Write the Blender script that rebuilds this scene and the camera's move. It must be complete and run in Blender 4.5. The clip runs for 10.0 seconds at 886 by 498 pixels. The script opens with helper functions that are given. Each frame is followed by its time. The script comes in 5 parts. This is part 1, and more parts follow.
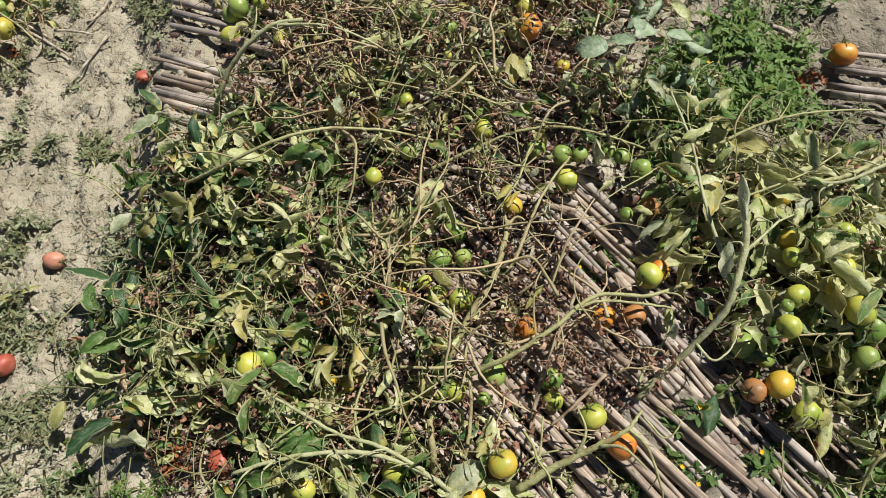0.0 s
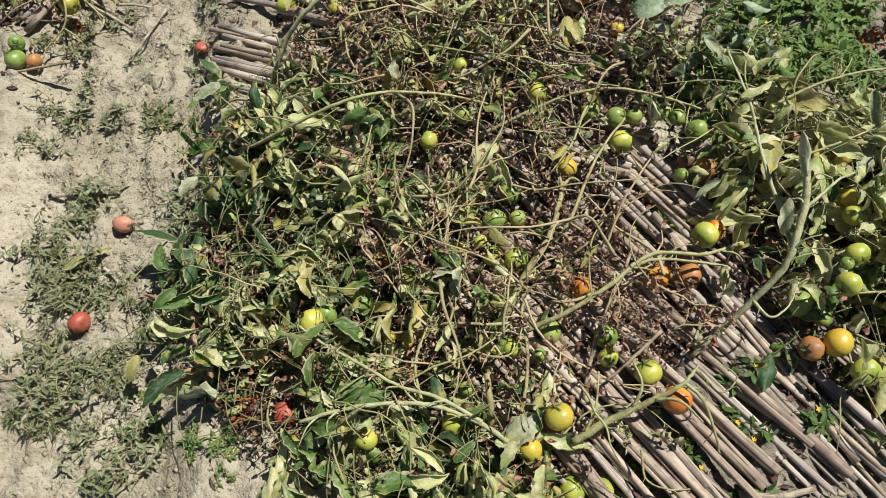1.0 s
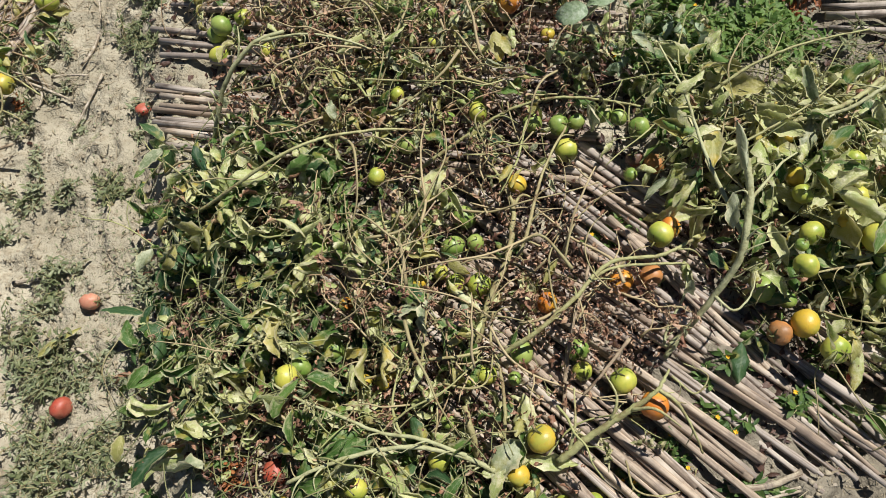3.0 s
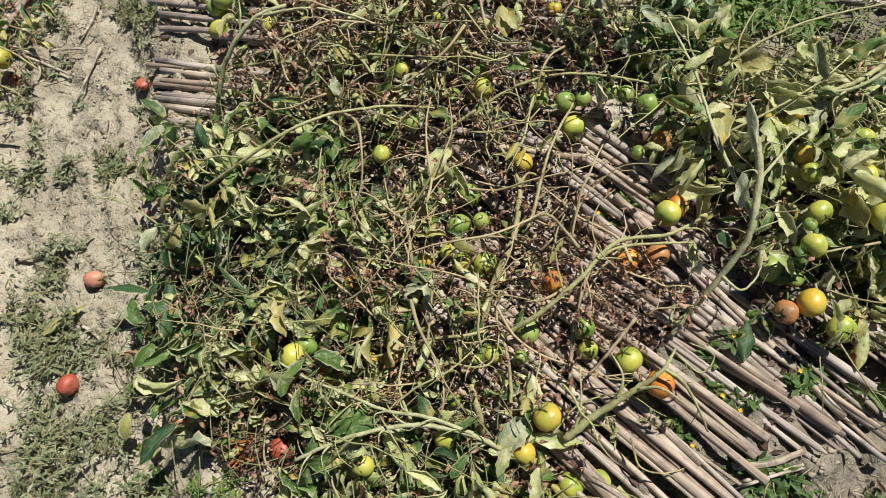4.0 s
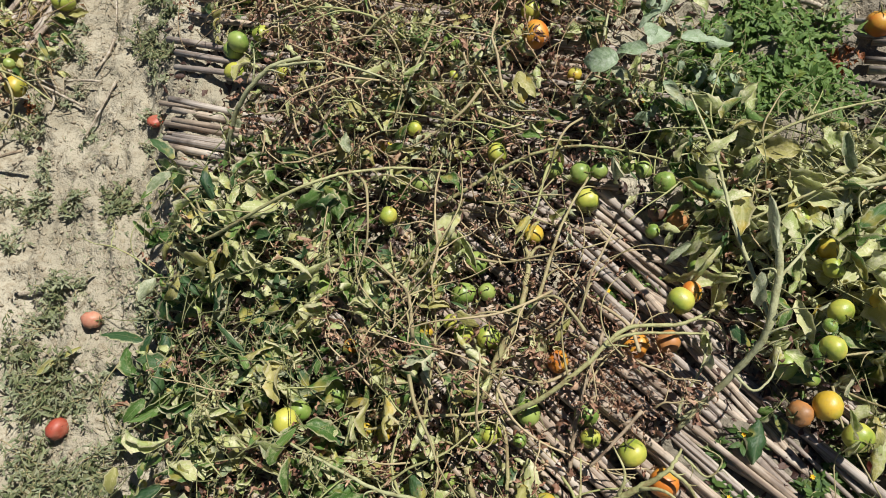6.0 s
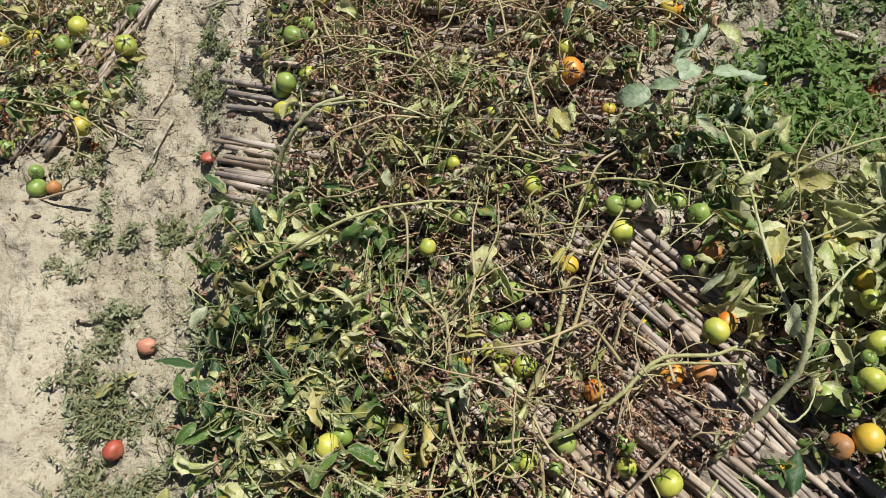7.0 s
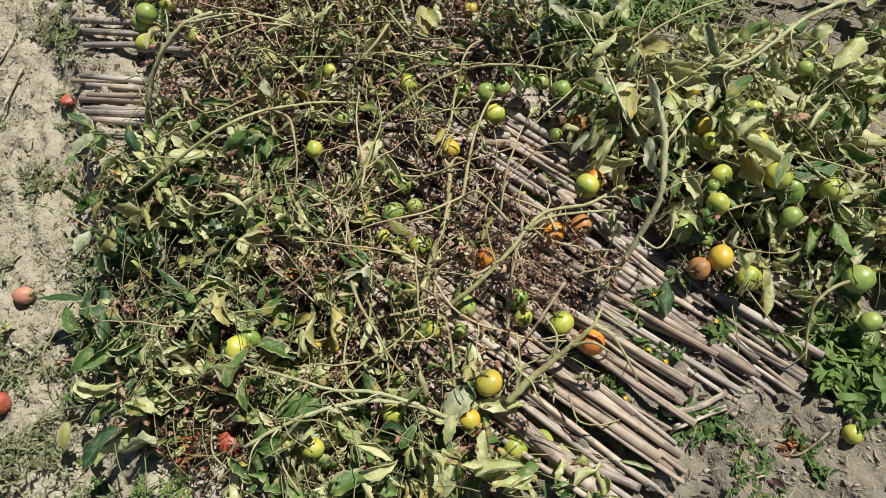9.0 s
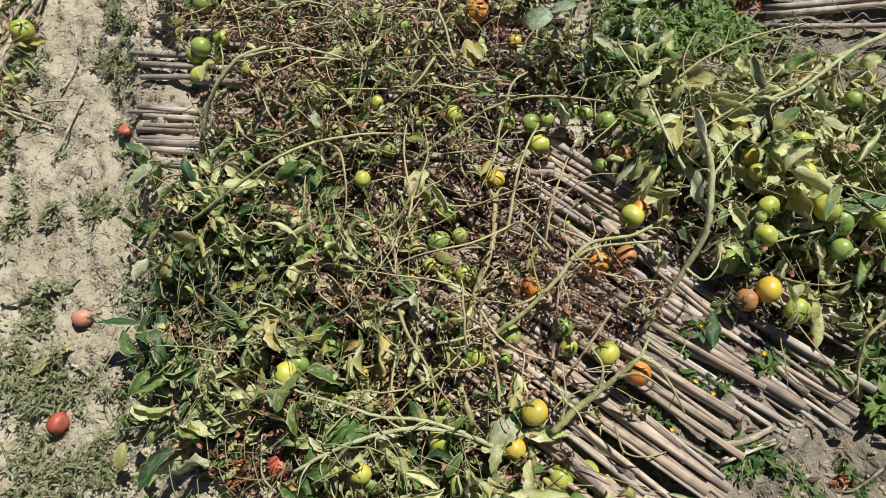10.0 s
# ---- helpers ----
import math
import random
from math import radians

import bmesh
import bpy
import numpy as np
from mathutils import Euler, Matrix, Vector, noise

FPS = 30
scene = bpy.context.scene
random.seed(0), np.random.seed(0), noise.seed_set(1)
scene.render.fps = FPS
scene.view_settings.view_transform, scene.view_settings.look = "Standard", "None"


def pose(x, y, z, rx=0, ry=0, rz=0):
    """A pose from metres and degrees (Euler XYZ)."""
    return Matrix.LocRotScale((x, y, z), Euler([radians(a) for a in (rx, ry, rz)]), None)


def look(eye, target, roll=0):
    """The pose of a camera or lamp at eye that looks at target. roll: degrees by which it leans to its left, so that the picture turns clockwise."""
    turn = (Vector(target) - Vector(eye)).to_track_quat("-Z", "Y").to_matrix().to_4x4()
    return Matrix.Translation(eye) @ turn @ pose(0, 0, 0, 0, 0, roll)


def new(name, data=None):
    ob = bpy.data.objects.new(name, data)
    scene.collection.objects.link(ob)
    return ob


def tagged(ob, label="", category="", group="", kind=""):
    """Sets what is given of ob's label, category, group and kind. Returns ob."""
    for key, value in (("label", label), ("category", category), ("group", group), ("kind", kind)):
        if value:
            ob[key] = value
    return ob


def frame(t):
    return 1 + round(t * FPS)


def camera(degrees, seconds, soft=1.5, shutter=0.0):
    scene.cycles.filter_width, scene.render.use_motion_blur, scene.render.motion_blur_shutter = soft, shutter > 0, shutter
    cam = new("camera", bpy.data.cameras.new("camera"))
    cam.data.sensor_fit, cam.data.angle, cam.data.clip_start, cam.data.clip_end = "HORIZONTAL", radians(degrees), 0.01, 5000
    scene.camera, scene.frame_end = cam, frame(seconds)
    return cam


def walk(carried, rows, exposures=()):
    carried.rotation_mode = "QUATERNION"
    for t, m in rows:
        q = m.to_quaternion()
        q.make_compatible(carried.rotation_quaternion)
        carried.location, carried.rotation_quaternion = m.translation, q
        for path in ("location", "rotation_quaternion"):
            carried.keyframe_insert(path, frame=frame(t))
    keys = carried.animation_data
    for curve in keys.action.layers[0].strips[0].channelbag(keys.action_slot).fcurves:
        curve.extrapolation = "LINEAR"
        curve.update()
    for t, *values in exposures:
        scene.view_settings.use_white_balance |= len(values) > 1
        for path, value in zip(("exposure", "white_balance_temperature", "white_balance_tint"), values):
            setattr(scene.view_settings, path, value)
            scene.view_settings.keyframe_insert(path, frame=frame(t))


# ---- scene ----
import itertools

cam = camera(66.1, 10.0, 0.55)
PATH = [
    (0, (0.145, 0.048, 1.452), (0.042, 0.928, -0.341), -14.5),
    (0.5, (0.103, -0.028, 1.445), (-0.091, 0.802, -0.364), -20.1),
    (1, (0.101, 0.001, 1.469), (-0.117, 0.839, -0.334), -21.6),
    (1.5, (0.121, 0.022, 1.478), (-0.095, 0.913, -0.299), -22.7),
    (2, (0.167, 0.042, 1.474), (-0.095, 0.877, -0.324), -29.8),
    (2.5, (0.19, 0.053, 1.466), (-0.031, 0.852, -0.354), -30.5),
    (2.7, (0.201, 0.062, 1.478), (-0.01, 0.888, -0.331), -29.8),
    (3.8, (0.189, 0.103, 1.493), (-0.062, 0.809, -0.362), -35.7),
    (4, (0.189, 0.097, 1.491), (-0.049, 0.825, -0.356), -33.7),
    (4.5, (0.194, 0.104, 1.495), (-0.061, 0.83, -0.352), -34.1),
    (5, (0.202, 0.14, 1.49), (-0.108, 0.868, -0.347), -35.0),
    (5.5, (0.229, 0.201, 1.49), (-0.016, 0.985, -0.333), -31.0),
    (5.7, (0.23, 0.217, 1.479), (-0.026, 0.971, -0.356), -31.1),
    (6.8, (0.244, 0.211, 1.526), (-0.097, 1.072, -0.247), -34.1),
    (7, (0.249, 0.202, 1.528), (-0.114, 1.067, -0.238), -34.8),
    (7.5, (0.236, 0.142, 1.519), (-0.07, 1.083, -0.219), -24.8),
    (8, (0.224, 0.098, 1.533), (-0.021, 1.001, -0.235), -28.1),
    (8.5, (0.158, 0.001, 1.531), (0.045, 0.836, -0.283), -26.1),
    (9, (0.153, -0.032, 1.507), (0.131, 0.744, -0.337), -22.0),
    (9.5, (0.108, -0.049, 1.526), (0.031, 0.785, -0.291), -21.2),
    (10, (0.135, -0.01, 1.544), (0.042, 0.838, -0.265), -25.9),
]
walk(cam, [(t, look(eye, target, roll)) for t, eye, target, roll in PATH], [(0, 0.44)])
SKY, SUN = 0.05, 5.0

# ---------------------------------------------------------------- light
world = bpy.data.worlds.new("sky")
scene.world = world
world.use_nodes = True
SUN_DIR = Vector((0.62, 0.27, 1.0)).normalized()
sky = world.node_tree.nodes.new("ShaderNodeTexSky")
sky.sky_type, sky.sun_disc = "NISHITA", False
sky.air_density, sky.dust_density = 0.5, 0.1
sky.sun_elevation = math.asin(SUN_DIR.z)
sky.sun_rotation = math.atan2(SUN_DIR.x, SUN_DIR.y)
world.node_tree.nodes["Background"].inputs[1].default_value = SKY
world.node_tree.links.new(sky.outputs[0], world.node_tree.nodes["Background"].inputs[0])
sun = new("sun", bpy.data.lights.new("sun", "SUN"))
sun.data.energy, sun.data.angle, sun.data.color = SUN, radians(0.6), (0.985, 0.96, 0.92)
sun.matrix_world = look(SUN_DIR * 30, (0, 0, 0))

# ---------------------------------------------------------------- materials


def link(nt, a, b):
    nt.links.new(a, b)


def rgb(c):
    return (*c, 1.0)


def noise_node(nt, scale, detail=3.0, rough=0.55, vector=None):
    n = nt.nodes.new("ShaderNodeTexNoise")
    n.inputs["Scale"].default_value = scale
    n.inputs["Detail"].default_value = detail
    n.inputs["Roughness"].default_value = rough
    if vector:
        link(nt, vector, n.inputs["Vector"])
    return n.outputs["Fac"]


def ramp(nt, fac, lo, hi):
    r = nt.nodes.new("ShaderNodeMapRange")
    r.inputs["From Min"].default_value, r.inputs["From Max"].default_value = lo, hi
    link(nt, fac, r.inputs["Value"])
    return r.outputs["Result"]


def mix(nt, fac, a, b):
    m = nt.nodes.new("ShaderNodeMix")
    m.data_type = "RGBA"
    if isinstance(fac, float):
        m.inputs[0].default_value = fac
    else:
        link(nt, fac, m.inputs[0])
    for sock, v in ((m.inputs[6], a), (m.inputs[7], b)):
        if isinstance(v, tuple):
            sock.default_value = rgb(v)
        else:
            link(nt, v, sock)
    return m.outputs[2]


def shift(nt, coords):
    """Texture coordinates moved by a random amount for each object."""
    info = nt.nodes.new("ShaderNodeObjectInfo")
    mul = nt.nodes.new("ShaderNodeMath")
    mul.operation = "MULTIPLY"
    mul.inputs[1].default_value = 37.0
    link(nt, info.outputs["Random"], mul.inputs[0])
    add = nt.nodes.new("ShaderNodeVectorMath")
    link(nt, coords, add.inputs[0])
    link(nt, mul.outputs[0], add.inputs[1])
    return add.outputs[0], info.outputs["Random"]


def start(name, rough=0.6, spec=0.3):
    m = bpy.data.materials.new(name)
    m.use_nodes = True
    nt = m.node_tree
    b = nt.nodes["Principled BSDF"]
    b.inputs["Roughness"].default_value = rough
    b.inputs["Specular IOR Level"].default_value = spec
    tc = nt.nodes.new("ShaderNodeTexCoord")
    v, r = shift(nt, tc.outputs["Object"])
    return m, nt, b, v, r


def bump(nt, b, height, strength, dist):
    n = nt.nodes.new("ShaderNodeBump")
    n.inputs["Strength"].default_value, n.inputs["Distance"].default_value = strength, dist
    link(nt, height, n.inputs["Height"])
    link(nt, n.outputs[0], b.inputs["Normal"])


def blade(nt, name):
    """A coordinate of the leaf blade: across (0 at the midrib, 1 at the margin) or along (0 at the base)."""
    n = nt.nodes.new("ShaderNodeAttribute")
    n.attribute_name = name
    return n.outputs["Fac"]


def calc(nt, op, a, b, c=None):
    n = nt.nodes.new("ShaderNodeMath")
    n.operation = op
    for k, v in enumerate((a, b, c)):
        if v is None:
            continue
        if isinstance(v, (int, float)):
            n.inputs[k].default_value = v
        else:
            link(nt, v, n.inputs[k])
    return n.outputs[0]


def leaf_material(name, dark, light, dust, dust_lo=0.5, dust_hi=0.72, yellow=(0.30, 0.27, 0.06), trans=0.24, island=False, k=1.0, dry=(0.58, 0.52, 0.32)):
    """A leaf: two greens by leaf, yellowed patches, powdery dust, pale veins, dried margins, light through the blade."""
    m, nt, b, v, r = start(name, 0.5, 0.35)
    if island:
        r = nt.nodes.new("ShaderNodeNewGeometry").outputs["Random Per Island"]
    across, along = blade(nt, "across"), blade(nt, "along")
    c = mix(nt, r, dark, light)
    c = mix(nt, ramp(nt, noise_node(nt, 28 * k, 2, 0.5, v), 0.57, 0.68), c, yellow)
    c = mix(nt, ramp(nt, noise_node(nt, 60 * k, 6, 0.75, v), dust_lo, dust_hi), c, dust)
    c = mix(nt, ramp(nt, noise_node(nt, 110 * k, 4, 0.65, v), 0.66, 0.71), c, (0.16, 0.10, 0.05))
    wave = calc(nt, "SINE", calc(nt, "MULTIPLY_ADD", noise_node(nt, 40 * k, 2, 0.5, v), 9.0, calc(nt, "MULTIPLY_ADD", along, 40.0, calc(nt, "MULTIPLY", across, -16.0))), 0.0)
    if not island:
        rib = calc(nt, "MAXIMUM", ramp(nt, across, 0.11, 0.02), calc(nt, "MULTIPLY", ramp(nt, wave, 0.86, 1.0), 0.55))
        c = mix(nt, calc(nt, "MULTIPLY", rib, 0.22), c, dust)
        edge = calc(nt, "ADD", across, calc(nt, "MULTIPLY", noise_node(nt, 70 * k, 4, 0.7, v), 1.1))
        c = mix(nt, calc(nt, "MULTIPLY", ramp(nt, edge, 1.25, 1.50), 0.65), c, dry)
    link(nt, c, b.inputs["Base Color"])
    h = calc(nt, "MULTIPLY_ADD", wave, -0.05 if not island else 0.0, noise_node(nt, 150 * k, 4, 0.65, v))
    bump(nt, b, h, 0.8, 0.0025)
    t = nt.nodes.new("ShaderNodeBsdfTranslucent")
    link(nt, c, t.inputs[0])
    s = nt.nodes.new("ShaderNodeMixShader")
    s.inputs[0].default_value = trans
    link(nt, b.outputs[0], s.inputs[1])
    link(nt, t.outputs[0], s.inputs[2])
    link(nt, s.outputs[0], nt.nodes["Material Output"].inputs[0])
    return m


def mottled(name, a, b_, spot, scale, rough=0.7, bump_scale=90, bump_strength=0.4, bump_dist=0.003, spec=0.25, lo=0.58, hi=0.7, island=False):
    m, nt, b, v, r = start(name, rough, spec)
    if island:
        r = nt.nodes.new("ShaderNodeNewGeometry").outputs["Random Per Island"]
    c = mix(nt, r, a, b_)
    c = mix(nt, ramp(nt, noise_node(nt, scale * 0.3, 3, 0.6, v), 0.35, 0.65), c, mix(nt, 0.5, a, b_))
    c = mix(nt, ramp(nt, noise_node(nt, scale, 5, 0.65, v), lo, hi), c, spot)
    link(nt, c, b.inputs["Base Color"])
    bump(nt, b, noise_node(nt, bump_scale, 4, 0.6, v), bump_strength, bump_dist)
    return m


def soil_material():
    m, nt, b, v, r = start("dry_soil", 0.95, 0.1)
    tc = nt.nodes.new("ShaderNodeTexCoord").outputs["Object"]
    c = mix(nt, ramp(nt, noise_node(nt, 3.5, 5, 0.6, tc), 0.38, 0.62), (0.295, 0.262, 0.188), (0.415, 0.372, 0.278))
    c = mix(nt, ramp(nt, noise_node(nt, 30, 6, 0.7, tc), 0.5, 0.68), c, (0.25, 0.205, 0.135))
    c = mix(nt, ramp(nt, noise_node(nt, 120, 4, 0.7, tc), 0.6, 0.7), c, (0.17, 0.14, 0.09))
    c = mix(nt, ramp(nt, noise_node(nt, 14, 5, 0.6, tc), 0.62, 0.74), c, (0.22, 0.22, 0.12))
    # two patches of darker earth; the first also paints shade into the soil
    for place, reach in (((0.75, -0.15, 0.0), 0.85), ((1.25, 0.95, 0.0), 0.5)):
        far_off = nt.nodes.new("ShaderNodeVectorMath")
        far_off.operation = "DISTANCE"
        link(nt, tc, far_off.inputs[0])
        far_off.inputs[1].default_value = place
        dark_patch = nt.nodes.new("ShaderNodeMath")
        dark_patch.operation = "MULTIPLY_ADD"
        dark_patch.inputs[1].default_value = 0.5
        link(nt, noise_node(nt, 5, 4, 0.6, tc), dark_patch.inputs[0])
        link(nt, far_off.outputs["Value"], dark_patch.inputs[2])
        earth = mix(nt, ramp(nt, noise_node(nt, 24, 6, 0.7, tc), 0.35, 0.65), (0.14, 0.12, 0.09), (0.25, 0.22, 0.165))
        c = mix(nt, ramp(nt, dark_patch.outputs[0], reach + 0.4, reach), c, earth)
    link(nt, c, b.inputs["Base Color"])
    h = nt.nodes.new("ShaderNodeMath")
    link(nt, noise_node(nt, 15, 5, 0.62, tc), h.inputs[0])
    link(nt, calc(nt, "MULTIPLY", noise_node(nt, 90, 4, 0.6, tc), 0.25), h.inputs[1])
    bump(nt, b, h.outputs[0], 1.0, 0.027)
    return m


def stalk_material(name, a, b_):
    """Dry cane: streaks along its length, grey weathering, dark stains."""
    m, nt, b, v, r = start(name, 0.62, 0.3)
    mp = nt.nodes.new("ShaderNodeMapping")
    mp.inputs["Scale"].default_value = (3.0, 220.0, 220.0)
    link(nt, v, mp.inputs[0])
    c = mix(nt, r, a, b_)
    c = mix(nt, ramp(nt, noise_node(nt, 1.0, 4, 0.75, mp.outputs[0]), 0.40, 0.66), c, (0.17, 0.12, 0.085))
    c = mix(nt, ramp(nt, noise_node(nt, 16, 5, 0.75, v), 0.49, 0.70), c, (0.13, 0.10, 0.08))
    c = mix(nt, ramp(nt, noise_node(nt, 7, 3, 0.6, v), 0.52, 0.7), c, (0.50, 0.44, 0.36))
    link(nt, c, b.inputs["Base Color"])
    bump(nt, b, noise_node(nt, 1.0, 3, 0.6, mp.outputs[0]), 0.5, 0.002)
    return m


def fruit_material(name, skin, second, blotch, lo=0.45, hi=0.65, rough=0.5):
    """Tomato skin: the second colour round the shoulder and in patches, small blemishes."""
    m, nt, b, v, r = start(name, rough, 0.5)
    tc = nt.nodes.new("ShaderNodeTexCoord").outputs["Object"]
    z = nt.nodes.new("ShaderNodeSeparateXYZ")
    link(nt, tc, z.inputs[0])
    add = nt.nodes.new("ShaderNodeMath")
    add.operation = "MULTIPLY_ADD"
    add.inputs[1].default_value = 0.26
    link(nt, z.outputs[2], add.inputs[0])
    link(nt, noise_node(nt, 1.1, 3, 0.5, v), add.inputs[2])
    c = mix(nt, ramp(nt, add.outputs[0], lo, hi), skin, second)
    c = mix(nt, ramp(nt, noise_node(nt, 2.6, 5, 0.7, v), 0.58, 0.74), c, blotch)
    c = mix(nt, calc(nt, "MULTIPLY", ramp(nt, noise_node(nt, 1.8, 7, 0.85, v), 0.52, 0.80), 0.5), c, (0.38, 0.34, 0.20))
    link(nt, c, b.inputs["Base Color"])
    b.inputs["Subsurface Weight"].default_value = 0.0
    bump(nt, b, noise_node(nt, 3.5, 4, 0.7, v), 0.25, 0.002)
    return m


SOIL = soil_material()
CLOD = mottled("soil_clods", (0.40, 0.345, 0.25), (0.25, 0.205, 0.14), (0.18, 0.15, 0.10), 50, 0.95, 120, 0.6, island=True)
CANE = stalk_material("cane_beige", (0.52, 0.42, 0.31), (0.35, 0.275, 0.205))
CANE_GREY = stalk_material("cane_grey", (0.50, 0.44, 0.375), (0.32, 0.275, 0.235))
PITH = mottled("cane_pith", (0.36, 0.30, 0.22), (0.28, 0.22, 0.15), (0.08, 0.06, 0.04), 120, 0.9)
STICK = stalk_material("dry_stick", (0.56, 0.50, 0.37), (0.44, 0.38, 0.27))
STEM_GREEN = mottled("stem_green", (0.30, 0.30, 0.125), (0.38, 0.37, 0.18), (0.20, 0.15, 0.07), 45, 0.55, 160, 0.7, 0.003, 0.25, 0.47, 0.66)
STEM_PALE = mottled("stem_pale", (0.35, 0.36, 0.19), (0.42, 0.41, 0.235), (0.25, 0.24, 0.11), 45, 0.6, 160, 0.7, 0.003, 0.25, 0.47, 0.66)
STEM_YELLOW = mottled("stem_yellow", (0.38, 0.33, 0.17), (0.30, 0.28, 0.12), (0.20, 0.14, 0.07), 45, 0.55, 160, 0.7, 0.003, 0.25, 0.47, 0.66)
STEM_DRY = mottled("stem_dry", (0.30, 0.23, 0.15), (0.38, 0.30, 0.20), (0.12, 0.08, 0.05), 40, 0.75, 160, 0.7, 0.003, 0.25, 0.47, 0.66)
TWIG = mottled("twigs", (0.36, 0.29, 0.16), (0.21, 0.20, 0.09), (0.22, 0.15, 0.07), 40, 0.6, 160, 0.4, 0.002, island=True)
PETIOLE = mottled("leaf_stalks", (0.11, 0.13, 0.045), (0.27, 0.25, 0.12), (0.20, 0.14, 0.07), 40, 0.6, 160, 0.4, 0.002, island=True)
TWIG_DRY = mottled("twigs_dry", (0.25, 0.17, 0.09), (0.36, 0.28, 0.16), (0.12, 0.08, 0.05), 40, 0.75, 160, 0.4, 0.002, island=True)
LEAF = {
    "green": leaf_material("leaf_green", (0.045, 0.11, 0.02), (0.135, 0.235, 0.05), (0.40, 0.42, 0.21), 0.53, 0.70, trans=0.32, k=0.06),
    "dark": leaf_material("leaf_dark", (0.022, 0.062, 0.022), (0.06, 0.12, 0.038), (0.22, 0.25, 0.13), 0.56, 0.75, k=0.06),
    "pale": leaf_material("leaf_mildew", (0.30, 0.37, 0.11), (0.52, 0.53, 0.23), (0.72, 0.69, 0.46), 0.47, 0.66, (0.46, 0.42, 0.11), 0.32, k=0.06),
    "grey": leaf_material("leaf_dusty", (0.17, 0.22, 0.105), (0.27, 0.30, 0.17), (0.44, 0.45, 0.30), 0.44, 0.62, k=0.06),
    "silver": leaf_material("leaf_silver", (0.21, 0.29, 0.16), (0.30, 0.38, 0.23), (0.50, 0.56, 0.42), 0.45, 0.75, (0.2, 0.28, 0.14), k=0.06, dry=(0.25, 0.3, 0.17)),
    "yellow": leaf_material("leaf_yellow", (0.37, 0.33, 0.10), (0.29, 0.29, 0.09), (0.54, 0.48, 0.25), 0.5, 0.7, (0.50, 0.36, 0.05), k=0.06),
    "dry": leaf_material("leaf_withered", (0.24, 0.11, 0.065), (0.44, 0.28, 0.16), (0.54, 0.42, 0.27), 0.50, 0.68, (0.15, 0.08, 0.05), 0.12, k=0.06),
}
RUST = leaf_material("rusty_bits", (0.16, 0.05, 0.02), (0.40, 0.16, 0.05), (0.45, 0.28, 0.14), 0.6, 0.8, (0.3, 0.1, 0.03), 0.1, True)
CRUMBS = leaf_material("withered_bits", (0.12, 0.05, 0.035), (0.36, 0.20, 0.12), (0.46, 0.32, 0.20), 0.55, 0.75, (0.09, 0.05, 0.035), 0.08, True)
CURLS = leaf_material("withered_curls", (0.19, 0.085, 0.05), (0.50, 0.33, 0.21), (0.58, 0.46, 0.31), 0.55, 0.75, (0.13, 0.06, 0.04), 0.1, True)
CURLS_PALE = leaf_material("wilted_curls", (0.20, 0.21, 0.075), (0.50, 0.46, 0.25), (0.62, 0.56, 0.36), 0.5, 0.7, (0.36, 0.26, 0.10), 0.18, True)
SHOOT_TAN = mottled("shoots_tan", (0.46, 0.37, 0.22), (0.30, 0.24, 0.12), (0.20, 0.13, 0.07), 40, 0.6, 160, 0.4, 0.002, island=True)
SHOOT_GREEN = mottled("shoots_green", (0.40, 0.38, 0.18), (0.22, 0.25, 0.085), (0.34, 0.28, 0.13), 40, 0.55, 160, 0.4, 0.002, island=True)
# brown leaf litter, coloured darker still to carry the shade under the vines
SHADE_LITTER = leaf_material("shade_dark_litter", (0.035, 0.016, 0.011), (0.085, 0.043, 0.028), (0.15, 0.095, 0.065), 0.6, 0.8, (0.05, 0.035, 0.025), 0.03, True)
WEED = leaf_material("weed_leaf", (0.045, 0.095, 0.022), (0.12, 0.20, 0.05), (0.18, 0.22, 0.11), 0.62, 0.85, (0.16, 0.2, 0.05), 0.3, True)
WEED_DULL = leaf_material("weed_leaf_dull", (0.08, 0.105, 0.04), (0.24, 0.26, 0.12), (0.36, 0.35, 0.23), 0.52, 0.75, (0.2, 0.18, 0.09), 0.2, True)
WEED_BRIGHT = leaf_material("weed_leaf_fresh", (0.08, 0.16, 0.03), (0.20, 0.30, 0.08), (0.22, 0.30, 0.12), 0.66, 0.85, (0.2, 0.25, 0.05), 0.35, True)
WEED_DUSTY = leaf_material("weed_leaf_dusty", (0.12, 0.155, 0.07), (0.28, 0.31, 0.17), (0.40, 0.38, 0.26), 0.45, 0.7, (0.2, 0.17, 0.09), 0.2, True)
STRAW = mottled("straw", (0.38, 0.32, 0.22), (0.22, 0.18, 0.11), (0.14, 0.11, 0.07), 30, 0.85, island=True)
PETAL = mottled("petal", (0.75, 0.45, 0.03), (0.7, 0.36, 0.02), (0.6, 0.3, 0.02), 60, 0.5)
CALYX = leaf_material("calyx", (0.08, 0.10, 0.03), (0.16, 0.15, 0.05), (0.2, 0.18, 0.09), 0.6, 0.8, trans=0.1, k=0.05)
